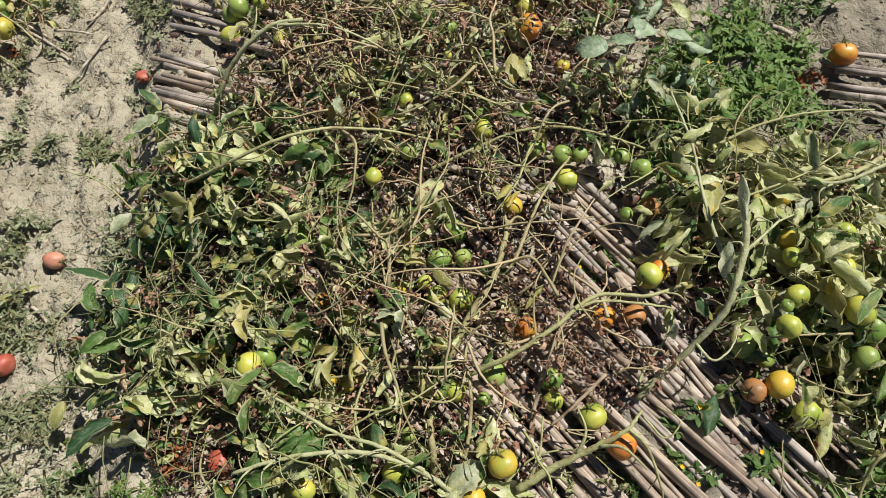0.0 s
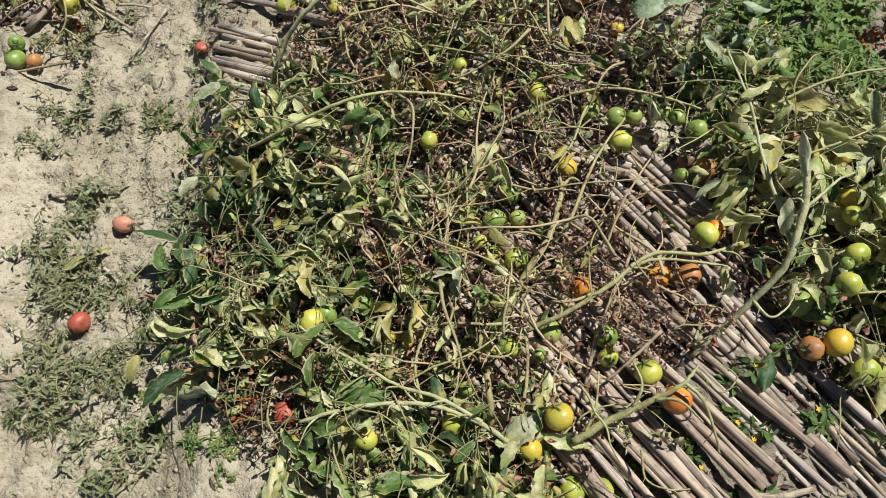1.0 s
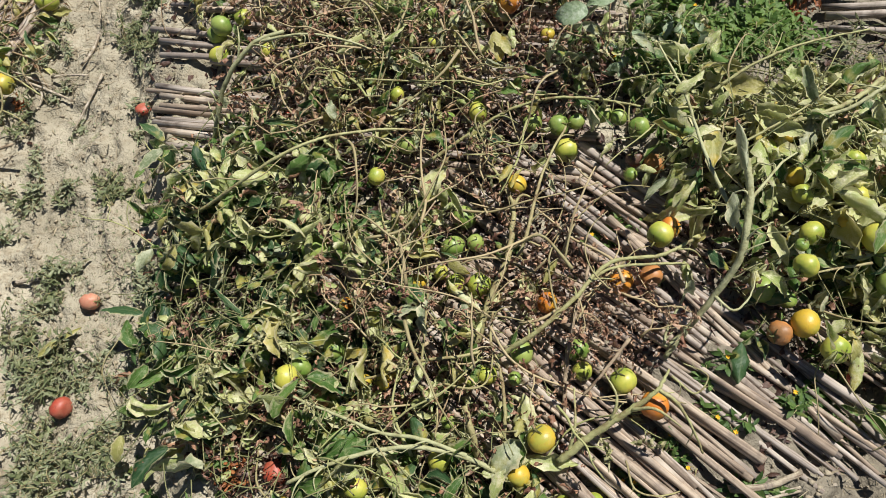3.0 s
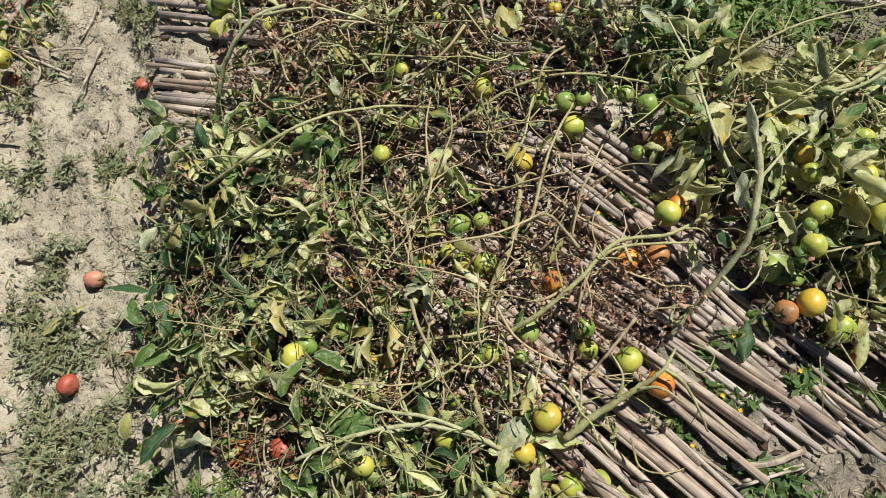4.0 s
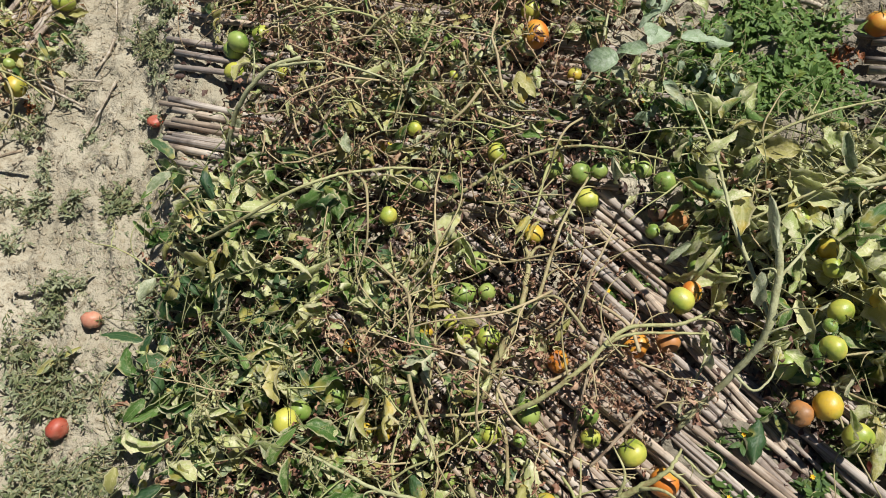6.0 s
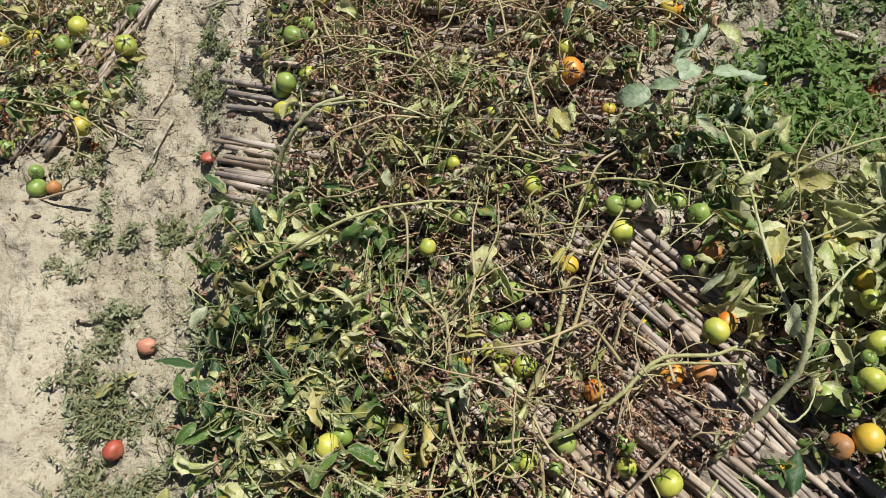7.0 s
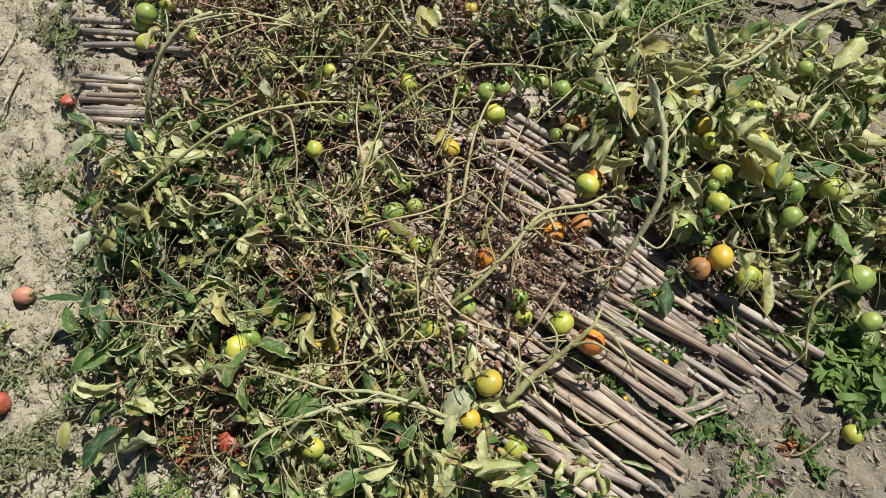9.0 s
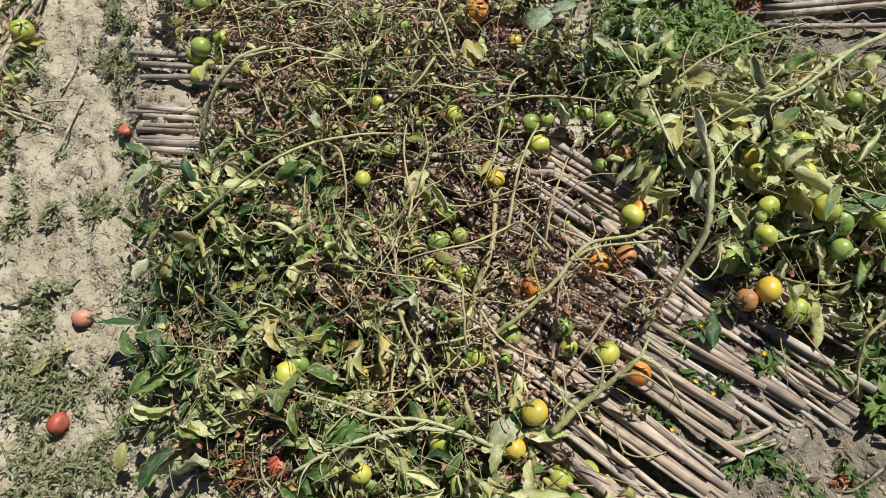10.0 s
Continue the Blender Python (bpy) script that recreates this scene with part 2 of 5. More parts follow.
FRUIT = {
    "green": fruit_material("fruit_green", (0.26, 0.33, 0.075), (0.115, 0.205, 0.03), (0.34, 0.33, 0.13), 0.40, 0.75, 0.42),
    "lime": fruit_material("fruit_lime", (0.46, 0.44, 0.07), (0.24, 0.31, 0.04), (0.36, 0.24, 0.06), 0.40, 0.75, 0.42),
    "yellow": fruit_material("fruit_yellow", (0.55, 0.36, 0.035), (0.36, 0.34, 0.05), (0.36, 0.17, 0.03), 0.42, 0.75, 0.42),
    "orange": fruit_material("fruit_orange", (0.52, 0.16, 0.02), (0.55, 0.28, 0.03), (0.38, 0.13, 0.03), 0.45, 0.75, 0.42),
    "red": fruit_material("fruit_red", (0.34, 0.055, 0.028), (0.36, 0.10, 0.06), (0.14, 0.035, 0.025), 0.5, 0.8),
    "salmon": fruit_material("fruit_salmon", (0.48, 0.19, 0.115), (0.52, 0.28, 0.18), (0.28, 0.09, 0.05), 0.5, 0.8, 0.5),
    "rotten": fruit_material("fruit_rotten", (0.17, 0.05, 0.025), (0.11, 0.06, 0.04), (0.05, 0.035, 0.025), 0.45, 0.6, 0.5),
    "tan": fruit_material("fruit_tan", (0.40, 0.17, 0.05), (0.30, 0.15, 0.06), (0.15, 0.09, 0.05), 0.5, 0.7, 0.5),
}

# ---------------------------------------------------------------- mesh helpers
rnd = random.Random(7)


def mesh(name, verts, faces, material, smooth=True):
    me = bpy.data.meshes.new(name)
    me.from_pydata([tuple(v) for v in verts], [], faces)
    me.polygons.foreach_set("use_smooth", [smooth] * len(me.polygons))
    me.materials.append(material)
    return me


def part(name, me, parent, label="", m=None):
    ob = new(name, me)
    ob.parent = parent
    if m is not None:
        ob.matrix_basis = m
    return tagged(ob, label)


def thing(name, x, y, z, label, category, group="", kind=""):
    ob = new(name)
    ob.empty_display_size = 0.05
    ob.location = (x, y, z)
    return tagged(ob, label, category, group, kind)


def smooth01(t):
    t = min(1.0, max(0.0, t))
    return t * t * (3 - 2 * t)


def ground_z(x, y):
    """Height of the soil: raised beds either side of a low furrow."""
    wob = 0.05 * noise.noise((x * 1.3, y * 1.3, 3.0))
    main = smooth01((x + 0.78 + wob) / 0.16) * smooth01((0.68 + 0.30 * y + wob - x) / 0.16)
    main *= smooth01((y + 0.28) / 0.2)
    left = smooth01((-1.16 + wob - x) / 0.16)
    right = smooth01((x - 1.30 - wob) / 0.16)
    z = 0.065 * max(main, left, right)
    z += 0.013 * noise.noise((x * 4.0, y * 4.0, 1.0)) + 0.017 * noise.noise((x * 11.0, y * 9.0, 5.0))
    rough = noise.noise((x * 34.0, y * 34.0, 9.0))
    z += 0.007 * rough + 0.003 * noise.noise((x * 80.0, y * 80.0, 2.0))
    z -= 0.022 * max(0.0, 0.35 - abs(noise.noise((x * 9.0 + 3.0, y * 6.0, 7.0))) * 2.2)
    z += 0.040 * max(0.0, noise.noise((x * 17.0, y * 15.0, 4.0)) - 0.10)
    return z


def catmull(pts, n=6):
    P = [Vector(p) for p in pts]
    P = [P[0] * 2 - P[1]] + P + [P[-1] * 2 - P[-2]]
    out = []
    for i in range(1, len(P) - 2):
        a, b, c, d = P[i - 1:i + 3]
        for k in range(n):
            t = k / n
            out.append(0.5 * (2 * b + (c - a) * t + (2 * a - 5 * b + 4 * c - d) * t * t + (3 * b - 3 * c + d - a) * t ** 3))
    out.append(P[-2])
    return out


def tube(V, Fc, line, r0, r1, sides=6, knobs=0.0, r=rnd):
    """Adds a tapered tube along a line to the lists V and Fc."""
    base, n = len(V), len(line)
    side = Vector((0.3, 0.2, 1))
    for i, p in enumerate(line):
        d = (line[min(i + 1, n - 1)] - line[max(i - 1, 0)]).normalized()
        u = (side - d * side.dot(d)).normalized()
        w = d.cross(u)
        side = u
        rad = r0 + (r1 - r0) * i / max(1, n - 1)
        rad *= 1 + knobs * r.uniform(-0.5, 1)
        for k in range(sides):
            a = 2 * math.pi * k / sides
            V.append(p + u * (rad * math.cos(a)) + w * (rad * math.sin(a)))
    for i in range(n - 1):
        for k in range(sides):
            k2 = (k + 1) % sides
            Fc.append((base + i * sides + k, base + i * sides + k2, base + (i + 1) * sides + k2, base + (i + 1) * sides + k))
    Fc.append(tuple(base + k for k in reversed(range(sides))))
    Fc.append(tuple(base + (n - 1) * sides + k for k in range(sides)))


def leaf_mesh(V, Fc, m, length, width, curl, bend, wave, r, nu=4, nv=8, lobes=0.0, crinkle=0.0):
    """Adds one blade: edges rolled by curl, bent along its length, wavy. It grows along +x from the origin of m."""
    base = len(V)
    ph = r.uniform(0, 6.3)
    twist = r.uniform(-0.9, 0.9)
    uneven, sway = r.uniform(0.55, 1.0), r.uniform(-0.12, 0.12)
    flip = -1 if r.random() < 0.35 else 1
    x = z = 0.0
    ang = r.uniform(-0.1, 0.4)
    for j in range(nv + 1):
        t = j / nv
        prof = 2.05 * (0.02 + 0.98 * t) ** 0.62 * max(0.0, 1.0 - t) ** 0.88
        if j:
            ang -= bend / nv * (1 + 0.6 * math.sin(3 * t + ph))
            x += math.cos(ang) * length / nv
            z += math.sin(ang) * length / nv
        for i in range(nu + 1):
            s = 2 * i / nu - 1
            lobe = 1 + lobes * math.sin(t * 22 + ph + (2.0 if s > 0 else 0))
            hw = 0.5 * width * max(prof, 0.025) * lobe
            k = curl * (1 if s > 0 else uneven) * (0.9 + 0.25 * math.sin(2.5 * t + ph)) + 1e-3
            yy = zz = 0.0
            for q in range(1, 5):
                roll = 1.25 * k * (abs(s) * (q - 0.5) / 4) ** 1.5
                yy += math.cos(roll) * hw * s / 4
                zz += math.sin(roll) * hw * abs(s) / 4 * flip
            zz += wave * width * abs(s) * math.sin(t * 9 + ph + (1.7 if s > 0 else 0))
            zz += crinkle * width * r.uniform(-1, 1)
            ca, sa = math.cos(twist * t), math.sin(twist * t)
            yy, zz = yy * ca - zz * sa, yy * sa + zz * ca
            V.append(m @ Vector((x - math.sin(ang) * zz * 0.6, yy + sway * length * math.sin(2.6 * t), z + zz)))
    for j in range(nv):
        for i in range(nu):
            a = base + j * (nu + 1) + i
            Fc.append((a, a + 1, a + nu + 2, a + nu + 1))


def leaf_set(kind, n, curl, bend, wave, seed, ratio=(0.42, 0.6), lobes=0.06):
    out, r = [], random.Random(seed)
    nu, nv = 8, 10
    for _ in range(n):
        V, Fc = [], []
        leaf_mesh(V, Fc, Matrix(), 1.0, r.uniform(*ratio), r.uniform(*curl), r.uniform(*bend), r.uniform(0, wave), r, nu, nv, lobes, 0.03)
        out.append((V, Fc))
    across = [abs(2 * i / nu - 1) for j in range(nv + 1) for i in range(nu + 1)]
    along = [j / nv for j in range(nv + 1) for i in range(nu + 1)]
    made = {k: [mesh("leaf", V, Fc, LEAF[k]) for V, Fc in out] for k in kind}
    for me in itertools.chain(*made.values()):
        for name, values in (("across", across), ("along", along)):
            me.attributes.new(name, "FLOAT", "POINT").data.foreach_set("value", values)
    return made


SHAPES = {
    "broad": leaf_set(LEAF, 4, (0.25, 0.6), (0.3, 0.8), 0.06, 15, (0.62, 0.74), 0.04),
    "flat": leaf_set(LEAF, 9, (0.6, 1.5), (0.3, 1.4), 0.14, 11, (0.45, 0.68), 0.14),
    "curl": leaf_set(LEAF, 13, (1.5, 2.8), (0.3, 2.0), 0.16, 12, (0.6, 0.95), 0.15),
    "droop": leaf_set(LEAF, 9, (1.0, 2.2), (1.2, 2.8), 0.2, 13, (0.48, 0.78), 0.15),
    "crisp": leaf_set(LEAF, 11, (1.6, 3.2), (1.2, 3.8), 0.4, 14, (0.6, 1.0), 0.32),
}

# ---------------------------------------------------------------- ground


def axis(lo, hi, step, reach):
    v = list(np.arange(lo, hi, step))
    d, a, b = step, lo, hi
    up, dn = [], []
    while b < reach:
        up.append(b)
        d *= 1.35
        b += d
        a -= d
        dn.append(a)
    return dn[::-1] + v + up


gx, gy = axis(-2.0, 1.8, 0.0095, 900), axis(-0.7, 2.7, 0.0095, 900)
GV = [(x, y, ground_z(x, y)) for y in gy for x in gx]
nx = len(gx)
GF = [(j * nx + i, j * nx + i + 1, (j + 1) * nx + i + 1, (j + 1) * nx + i) for j in range(len(gy) - 1) for i in range(nx - 1)]
tagged(new("ground", mesh("ground", GV, GF, SOIL)), "dry cracked beige field soil with raised beds", "soil", kind="structure")

# ---------------------------------------------------------------- stalk mats


def cane_mesh(length, radius, seed, skin=None):
    """A cut cane along +x: nodes, slight bow, torn pith at the end."""
    r = random.Random(seed)
    V, Fc = [], []
    line, n = [], 9
    bow, bz = r.uniform(-0.012, 0.012), r.uniform(-0.004, 0.006)
    for i in range(n + 1):
        t = i / n
        line.append(Vector((length * t, bow * math.sin(math.pi * t) + r.uniform(-1, 1) * 0.001, bz * math.sin(math.pi * t))))
    tube(V, Fc, line, radius, radius * r.uniform(0.72, 0.95), 7, 0.10, r)
    me = mesh("stalk", V, Fc, skin or (CANE if r.random() < 0.6 else CANE_GREY))
    me.materials.append(PITH)
    for p in me.polygons:
        if len(p.vertices) > 4:
            p.material_index, p.use_smooth = 1, False
    return me


CANES = [cane_mesh(1.0, 0.0078, s) for s in range(14)]
STICKS = [cane_mesh(1.0, 0.0078, s, STICK) for s in range(20, 25)]


def lay_cane(parent, x0, y0, x1, y1, lift, thick, name="stalk", label="", pool=CANES):
    """Lays one cane on the soil from one end to the other."""
    def bed(x, y):
        return sum(ground_z(x + dx, y + dy) for dx in (-0.03, 0.03) for dy in (-0.03, 0.03)) / 4 + 0.006
    a = Vector((x0, y0, bed(x0, y0) + lift))
    b = Vector((x1, y1, bed(x1, y1) + lift))
    mid = bed((x0 + x1) / 2, (y0 + y1) / 2) + lift
    if mid > (a.z + b.z) / 2 + 0.01:
        extra = (mid - (a.z + b.z) / 2) * 0.6
        a.z += extra
        b.z += extra
    d = b - a
    rot = d.to_track_quat("X", "Z").to_matrix().to_4x4()
    m = Matrix.Translation(a) @ rot @ pose(0, 0, 0, rnd.uniform(0, 360)) @ Matrix.Diagonal((d.length, thick, thick, 1))
    if parent:
        m = Matrix.Translation(parent.location).inverted() @ m
    return part(name, rnd.choice(pool), parent, label, m)


mat_low = thing("stalk_mat", 0.35, 0.35, ground_z(0.35, 0.35), "dry beige cut stalks lying side by side on the bed", "stalk mat", "stalk mats")
p = 0.175
while p < 0.80:
    end = (0.25 if p < 0.37 else 0.215 if p < 0.49 else 0.30 if p < 0.575 else 0.375) + rnd.choice((rnd.uniform(-0.03, 0.03), rnd.uniform(-0.03, 0.03), rnd.uniform(-0.1, 0.0)))
    beg = -0.78 + rnd.uniform(-0.1, 0.12) if p < 0.58 else (-0.30 + rnd.uniform(-0.06, 0.1) if p < 0.66 else -0.66 + rnd.uniform(-0.12, 0.06))
    tilt = rnd.uniform(-0.03, 0.03) if rnd.random() < 0.8 else rnd.uniform(-0.09, 0.09)
    q0, q1 = p - tilt, p + tilt
    lay_cane(mat_low, 0.56 * beg + 0.83 * q0, -0.83 * beg + 0.56 * q0, 0.56 * end + 0.83 * q1, -0.83 * end + 0.56 * q1,
             0.010 + rnd.choice((0, 0.003, 0.014)), rnd.choice((rnd.uniform(0.55, 0.9), rnd.uniform(0.9, 1.5))))
    p += rnd.uniform(0.007, 0.0145)

mat_up = thing("stalk_mat", -0.1, 1.35, ground_z(-0.1, 1.35), "mat of weathered grey stalks half buried under withered vines", "stalk mat", "stalk mats")
p = 0.815
while p < 1.66:
    beg = (-1.26 if p > 1.25 else -1.16 - 0.43 * (min(p, 1.12) - 0.80)) + rnd.uniform(-0.03, 0.05)
    if 1.025 < p < 1.105 or 1.175 < p < 1.265:
        beg += rnd.uniform(0.2, 0.35)
    end = beg + rnd.uniform(0.95, 1.3)
    tilt = rnd.uniform(-0.02, 0.02)
    q0, q1 = p - tilt, p + tilt
    lay_cane(mat_up, 0.89 * beg + 0.45 * q0, -0.45 * beg + 0.89 * q0, 0.89 * end + 0.45 * q1, -0.45 * end + 0.89 * q1,
             0.010 + rnd.choice((0, 0.004, 0.012)), rnd.uniform(0.8, 1.35))
    p += rnd.uniform(0.010, 0.024) + (0.03 if 1.0 < p < 1.03 or 1.12 < p < 1.15 else 0)

mat_left = thing("stalk_mat", -1.4, 1.9, ground_z(-1.4, 1.9), "mat of grey dry stalks on the neighbouring bed", "stalk mat", "stalk mats")
for k in range(10):
    p = -2.10 + 0.019 * k + rnd.uniform(-0.006, 0.006)
    beg = 0.62 + rnd.uniform(-0.06, 0.06)
    end = beg + rnd.uniform(0.5, 0.8)
    lay_cane(mat_left, 0.55 * beg + 0.84 * p, 0.84 * beg - 0.55 * p, 0.55 * end + 0.84 * p, 0.84 * end - 0.55 * p, 0.010 + rnd.choice((0, 0.01)), rnd.uniform(0.9, 1.3))

mat_right = thing("stalk_mat", 1.25, 1.0, ground_z(1.25, 1.0), "few pale dry stalks lying in the weeds", "stalk mat", "stalk mats")
for k in range(6):
    x, y = 1.03 + 0.025 * rnd.uniform(-1, 1) + 0.012 * k, 0.98 + 0.032 * k
    lay_cane(mat_right, x, y, x + rnd.uniform(0.5, 0.7), y - rnd.uniform(0.24, 0.32), 0.012, rnd.uniform(0.9, 1.2))

# ---------------------------------------------------------------- fruit


def fruit_mesh(seed, ripe, wrinkle=0.0):
    r = random.Random(seed)
    V, Fc, nu, nv = [], [], 18, 11
    lob, ph, amp = r.choice((4, 5, 6)), r.uniform(0, 6), r.uniform(0.015, 0.05)
    sx, sy = r.uniform(0.97, 1.06), r.uniform(0.97, 1.06)
    V.append(Vector((0, 0, 0.80)))
    for j in range(1, nv):
        th = math.pi * j / nv
        for i in range(nu):
            a = 2 * math.pi * i / nu
            rad = 1 + amp * math.cos(lob * a + ph) * math.sin(th) + wrinkle * noise.noise((math.cos(a) * 2.4 * math.sin(th), math.sin(a) * 2.4 * math.sin(th), math.cos(th) * 2.4 + seed))
            dent = 0.16 * math.exp(-(th / 0.42) ** 2)
            V.append(Vector((rad * sx * math.sin(th) * math.cos(a), rad * sy * math.sin(th) * math.sin(a), rad * 0.92 * math.cos(th) - dent)))
    V.append(Vector((0, 0, -0.92)))
    for i in range(nu):
        i2 = (i + 1) % nu
        Fc.append((0, 1 + i, 1 + i2))
        for j in range(nv - 2):
            a = 1 + j * nu
            Fc.append((a + i, a + nu + i, a + nu + i2, a + i2))
        Fc.append((1 + (nv - 2) * nu + i2, 1 + (nv - 2) * nu + i, len(V) - 1))
    return mesh("fruit_body", V, Fc, FRUIT[ripe])


def calyx_mesh(seed):
    """One star-shaped calyx with a short stalk, in one piece."""
    r = random.Random(seed)
    n = r.choice((5, 6))
    V, Fc = [], []
    tube(V, Fc, catmull([(r.uniform(-0.2, 0.2), r.uniform(-0.2, 0.2), 1.28), (0.03, 0.02, 1.0), (0, 0, 0.84)], 2), 0.05, 0.08, 2 * n)
    Fc.pop()
    ring = [len(V) - 2 * n + k for k in range(2 * n)]
    lift = [r.uniform(-0.12, 0.3) for _ in range(n)]
    reach = [r.uniform(0.55, 0.85) for _ in range(n)]
    for rad, wide in ((0.24, 0.5), (0.5, 0.42), (1.0, 0.12)):
        row = []
        for k in range(2 * n):
            tip = k // 2
            a = 2 * math.pi * (tip + 0.5) / n + (1 if k % 2 else -1) * wide * math.pi / n * (0.24 / rad) ** 0.6
            q = rad * reach[tip]
            row.append(len(V))
            V.append(Vector((q * math.cos(a), q * math.sin(a), 0.86 - 0.16 * q * q + lift[tip] * q * q + (0.03 if k % 2 else 0))))
        for k in range(2 * n):
            if rad < 0.3 or k % 2 == 0:
                k2 = (k + 1) % (2 * n)
                Fc.append((ring[k], ring[k2], row[k2], row[k]))
        ring = row
    return mesh("calyx", V, Fc, CALYX)


FRUIT_MESH = {k: [fruit_mesh(s, k, 0.16 if k in ("rotten", "tan") else 0.13 if k in ("red", "salmon") else 0.03) for s in range(5)] for k in FRUIT}
CALYX_MESH = [calyx_mesh(s) for s in range(4)]
FRUIT_WORDS = {
    "green": "unripe glossy green tomato with withered calyx",
    "lime": "pale yellow-green half-ripe tomato with withered calyx",
    "yellow": "yellow ripening tomato with green shoulders",
    "orange": "orange ripening tomato with brown blemishes",
    "red": "overripe red tomato with cracked skin",
    "salmon": "dull salmon-red fallen tomato on dry soil",
    "rotten": "shrivelled dark rotting tomato",
    "tan": "wrinkled tan decaying tomato",
}


FRUIT_AT = []


HOLLOWS = ((-0.50, 0.69, 0.10), (-0.42, 0.73, 0.08), (-0.10, 0.83, 0.07), (0.07, 0.89, 0.07), (-0.48, 0.33, 0.10), (0.01, 0.31, 0.06),
           (-0.16, 1.22, 0.06), (0.32, 1.08, 0.07), (0.20, 0.39, 0.06), (0.39, 0.65, 0.09), (-0.25, 0.62, 0.05), (-0.05, 0.17, 0.05), (-0.42, 1.23, 0.10), (-0.52, 1.20, 0.10))


def sunken(x, y, z):
    """True over the gaps in the vines, where one looks down into the shade."""
    return z > ground_z(x, y) + 0.05 and any((x - hx) ** 2 + (y - hy) ** 2 < hr * hr for hx, hy, hr in HOLLOWS)


def clear(x, y, z):
    """False right over or in a fruit, which hang free of the leaves."""
    return all((x - fx - 0.02 * (z - fz) / 0.1) ** 2 + (y - fy + 0.3 * max(0.0, z - fz)) ** 2 > (fr * (0.5 if x > 0.66 else 0.8)) ** 2 or z < fz - fr for fx, fy, fz, fr in FRUIT_AT)


def fruit(x, y, z, r, ripe, long=1.0, calyx=True, tip=None, on=" among the vines", group="tomatoes on the vines", heading=None):
    ob = thing("tomato", x, y, z, FRUIT_WORDS[ripe] + ("" if ripe == "salmon" else on), "tomato", group)
    FRUIT_AT.append((x, y, z, r))
    if tip is None:
        tip = rnd.uniform(15, 120)
    ob.rotation_euler = (radians(tip), 0, radians(rnd.uniform(0, 360) if heading is None else heading))
    r *= 0.94
    ob.scale = (r, r, r * long)
    part("fruit_body", rnd.choice(FRUIT_MESH[ripe]), ob)
    if calyx:
        part("calyx", rnd.choice(CALYX_MESH), ob, "dry green star-shaped calyx")
    return ob


def fallen(x, y, r, ripe, long=1.0, calyx=True, tip=60, heading=None):
    return fruit(x, y, ground_z(x, y) + r * 0.78, r, ripe, long, calyx, tip, " lying on the soil", "fallen tomatoes", heading)


# ---------------------------------------------------------------- vines


def plant(x, y, label):
    return thing("tomato_plant", x, y, ground_z(x, y), label, "tomato plant", "tomato plants")


def local(parent, pts):
    return [Vector(q) - parent.location for q in pts]


def stem(parent, material, r0, r1, *pts):
    """One stem with swollen nodes and broken side shoots, along a few points."""
    V, Fc = [], []
    line = catmull(local(parent, pts), 7)
    for q in line[1:-1]:
        q += Vector((rnd.uniform(-1, 1), rnd.uniform(-1, 1), rnd.uniform(-1, 1))) * r0 * 0.16
    tube(V, Fc, line, r0 * 0.9, r1 * 0.8, 8, 0.10)
    ob = part("stem", mesh("stem", V, Fc, material), parent)
    for k in range(2, len(line) - 2, 4):
        if rnd.random() < 0.45:
            d = (line[k + 1] - line[k - 1]).normalized()
            w = d.cross(Vector((rnd.uniform(-0.6, 0.6), rnd.uniform(-0.6, 0.6), 1))).normalized() * rnd.choice((-1, 1))
            n = r0 * rnd.uniform(3, 10)
            V, Fc = [], []
            a = line[k]
            tube(V, Fc, catmull([a, a + (w * 0.7 + d) * n * 0.5 + Vector((0, 0, 0.1 * n)), a + (w + d * rnd.uniform(0.2, 1.2)) * n + Vector((0, 0, -0.25 * n))], 4), r0 * 0.42, r0 * 0.16, 6, 0.1)
            part("side_shoot", mesh("side_shoot", V, Fc, material), ob)
    return ob


def leaf(parent, x, y, z, length, heading, pitch, roll, kind, shape, wide=1.0):
    """One leaf blade that starts at a place and points along its heading."""
    m = Matrix.Translation(Vector((x, y, z)) - parent.location) @ pose(0, 0, 0, 0, 0, heading) @ pose(0, 0, 0, roll, -pitch, 0) @ Matrix.Diagonal((length, length * wide, length, 1))
    return part("leaf", rnd.choice(SHAPES[shape][kind]), parent, "", m)


def pick(r, weights):
    t = r.uniform(0, sum(w for _, w in weights))
    for k, w in weights:
        t -= w
        if t <= 0:
            return k
    return weights[-1][0]


GREENS = (("green", 4.5), ("dark", 2.4), ("pale", 3.6), ("grey", 1), ("yellow", 0.9), ("dry", 0.5))
SHADY = (("green", 3), ("dark", 6), ("pale", 1.2), ("grey", 0.8), ("dry", 0.5))
WITHER = (("green", 2.4), ("pale", 3.4), ("yellow", 1.6), ("dry", 3.4), ("dark", 1))
LUSH = (("green", 4), ("pale", 5.5), ("dark", 2), ("yellow", 1), ("grey", 1), ("dry", 0.8))
POWDER = (("pale", 8), ("green", 2.8), ("grey", 1), ("yellow", 2.2), ("dry", 0.6), ("dark", 0.5))
DUSTY = (("green", 3), ("pale", 6), ("grey", 3), ("yellow", 1.4), ("dry", 0.5), ("dark", 0.8))


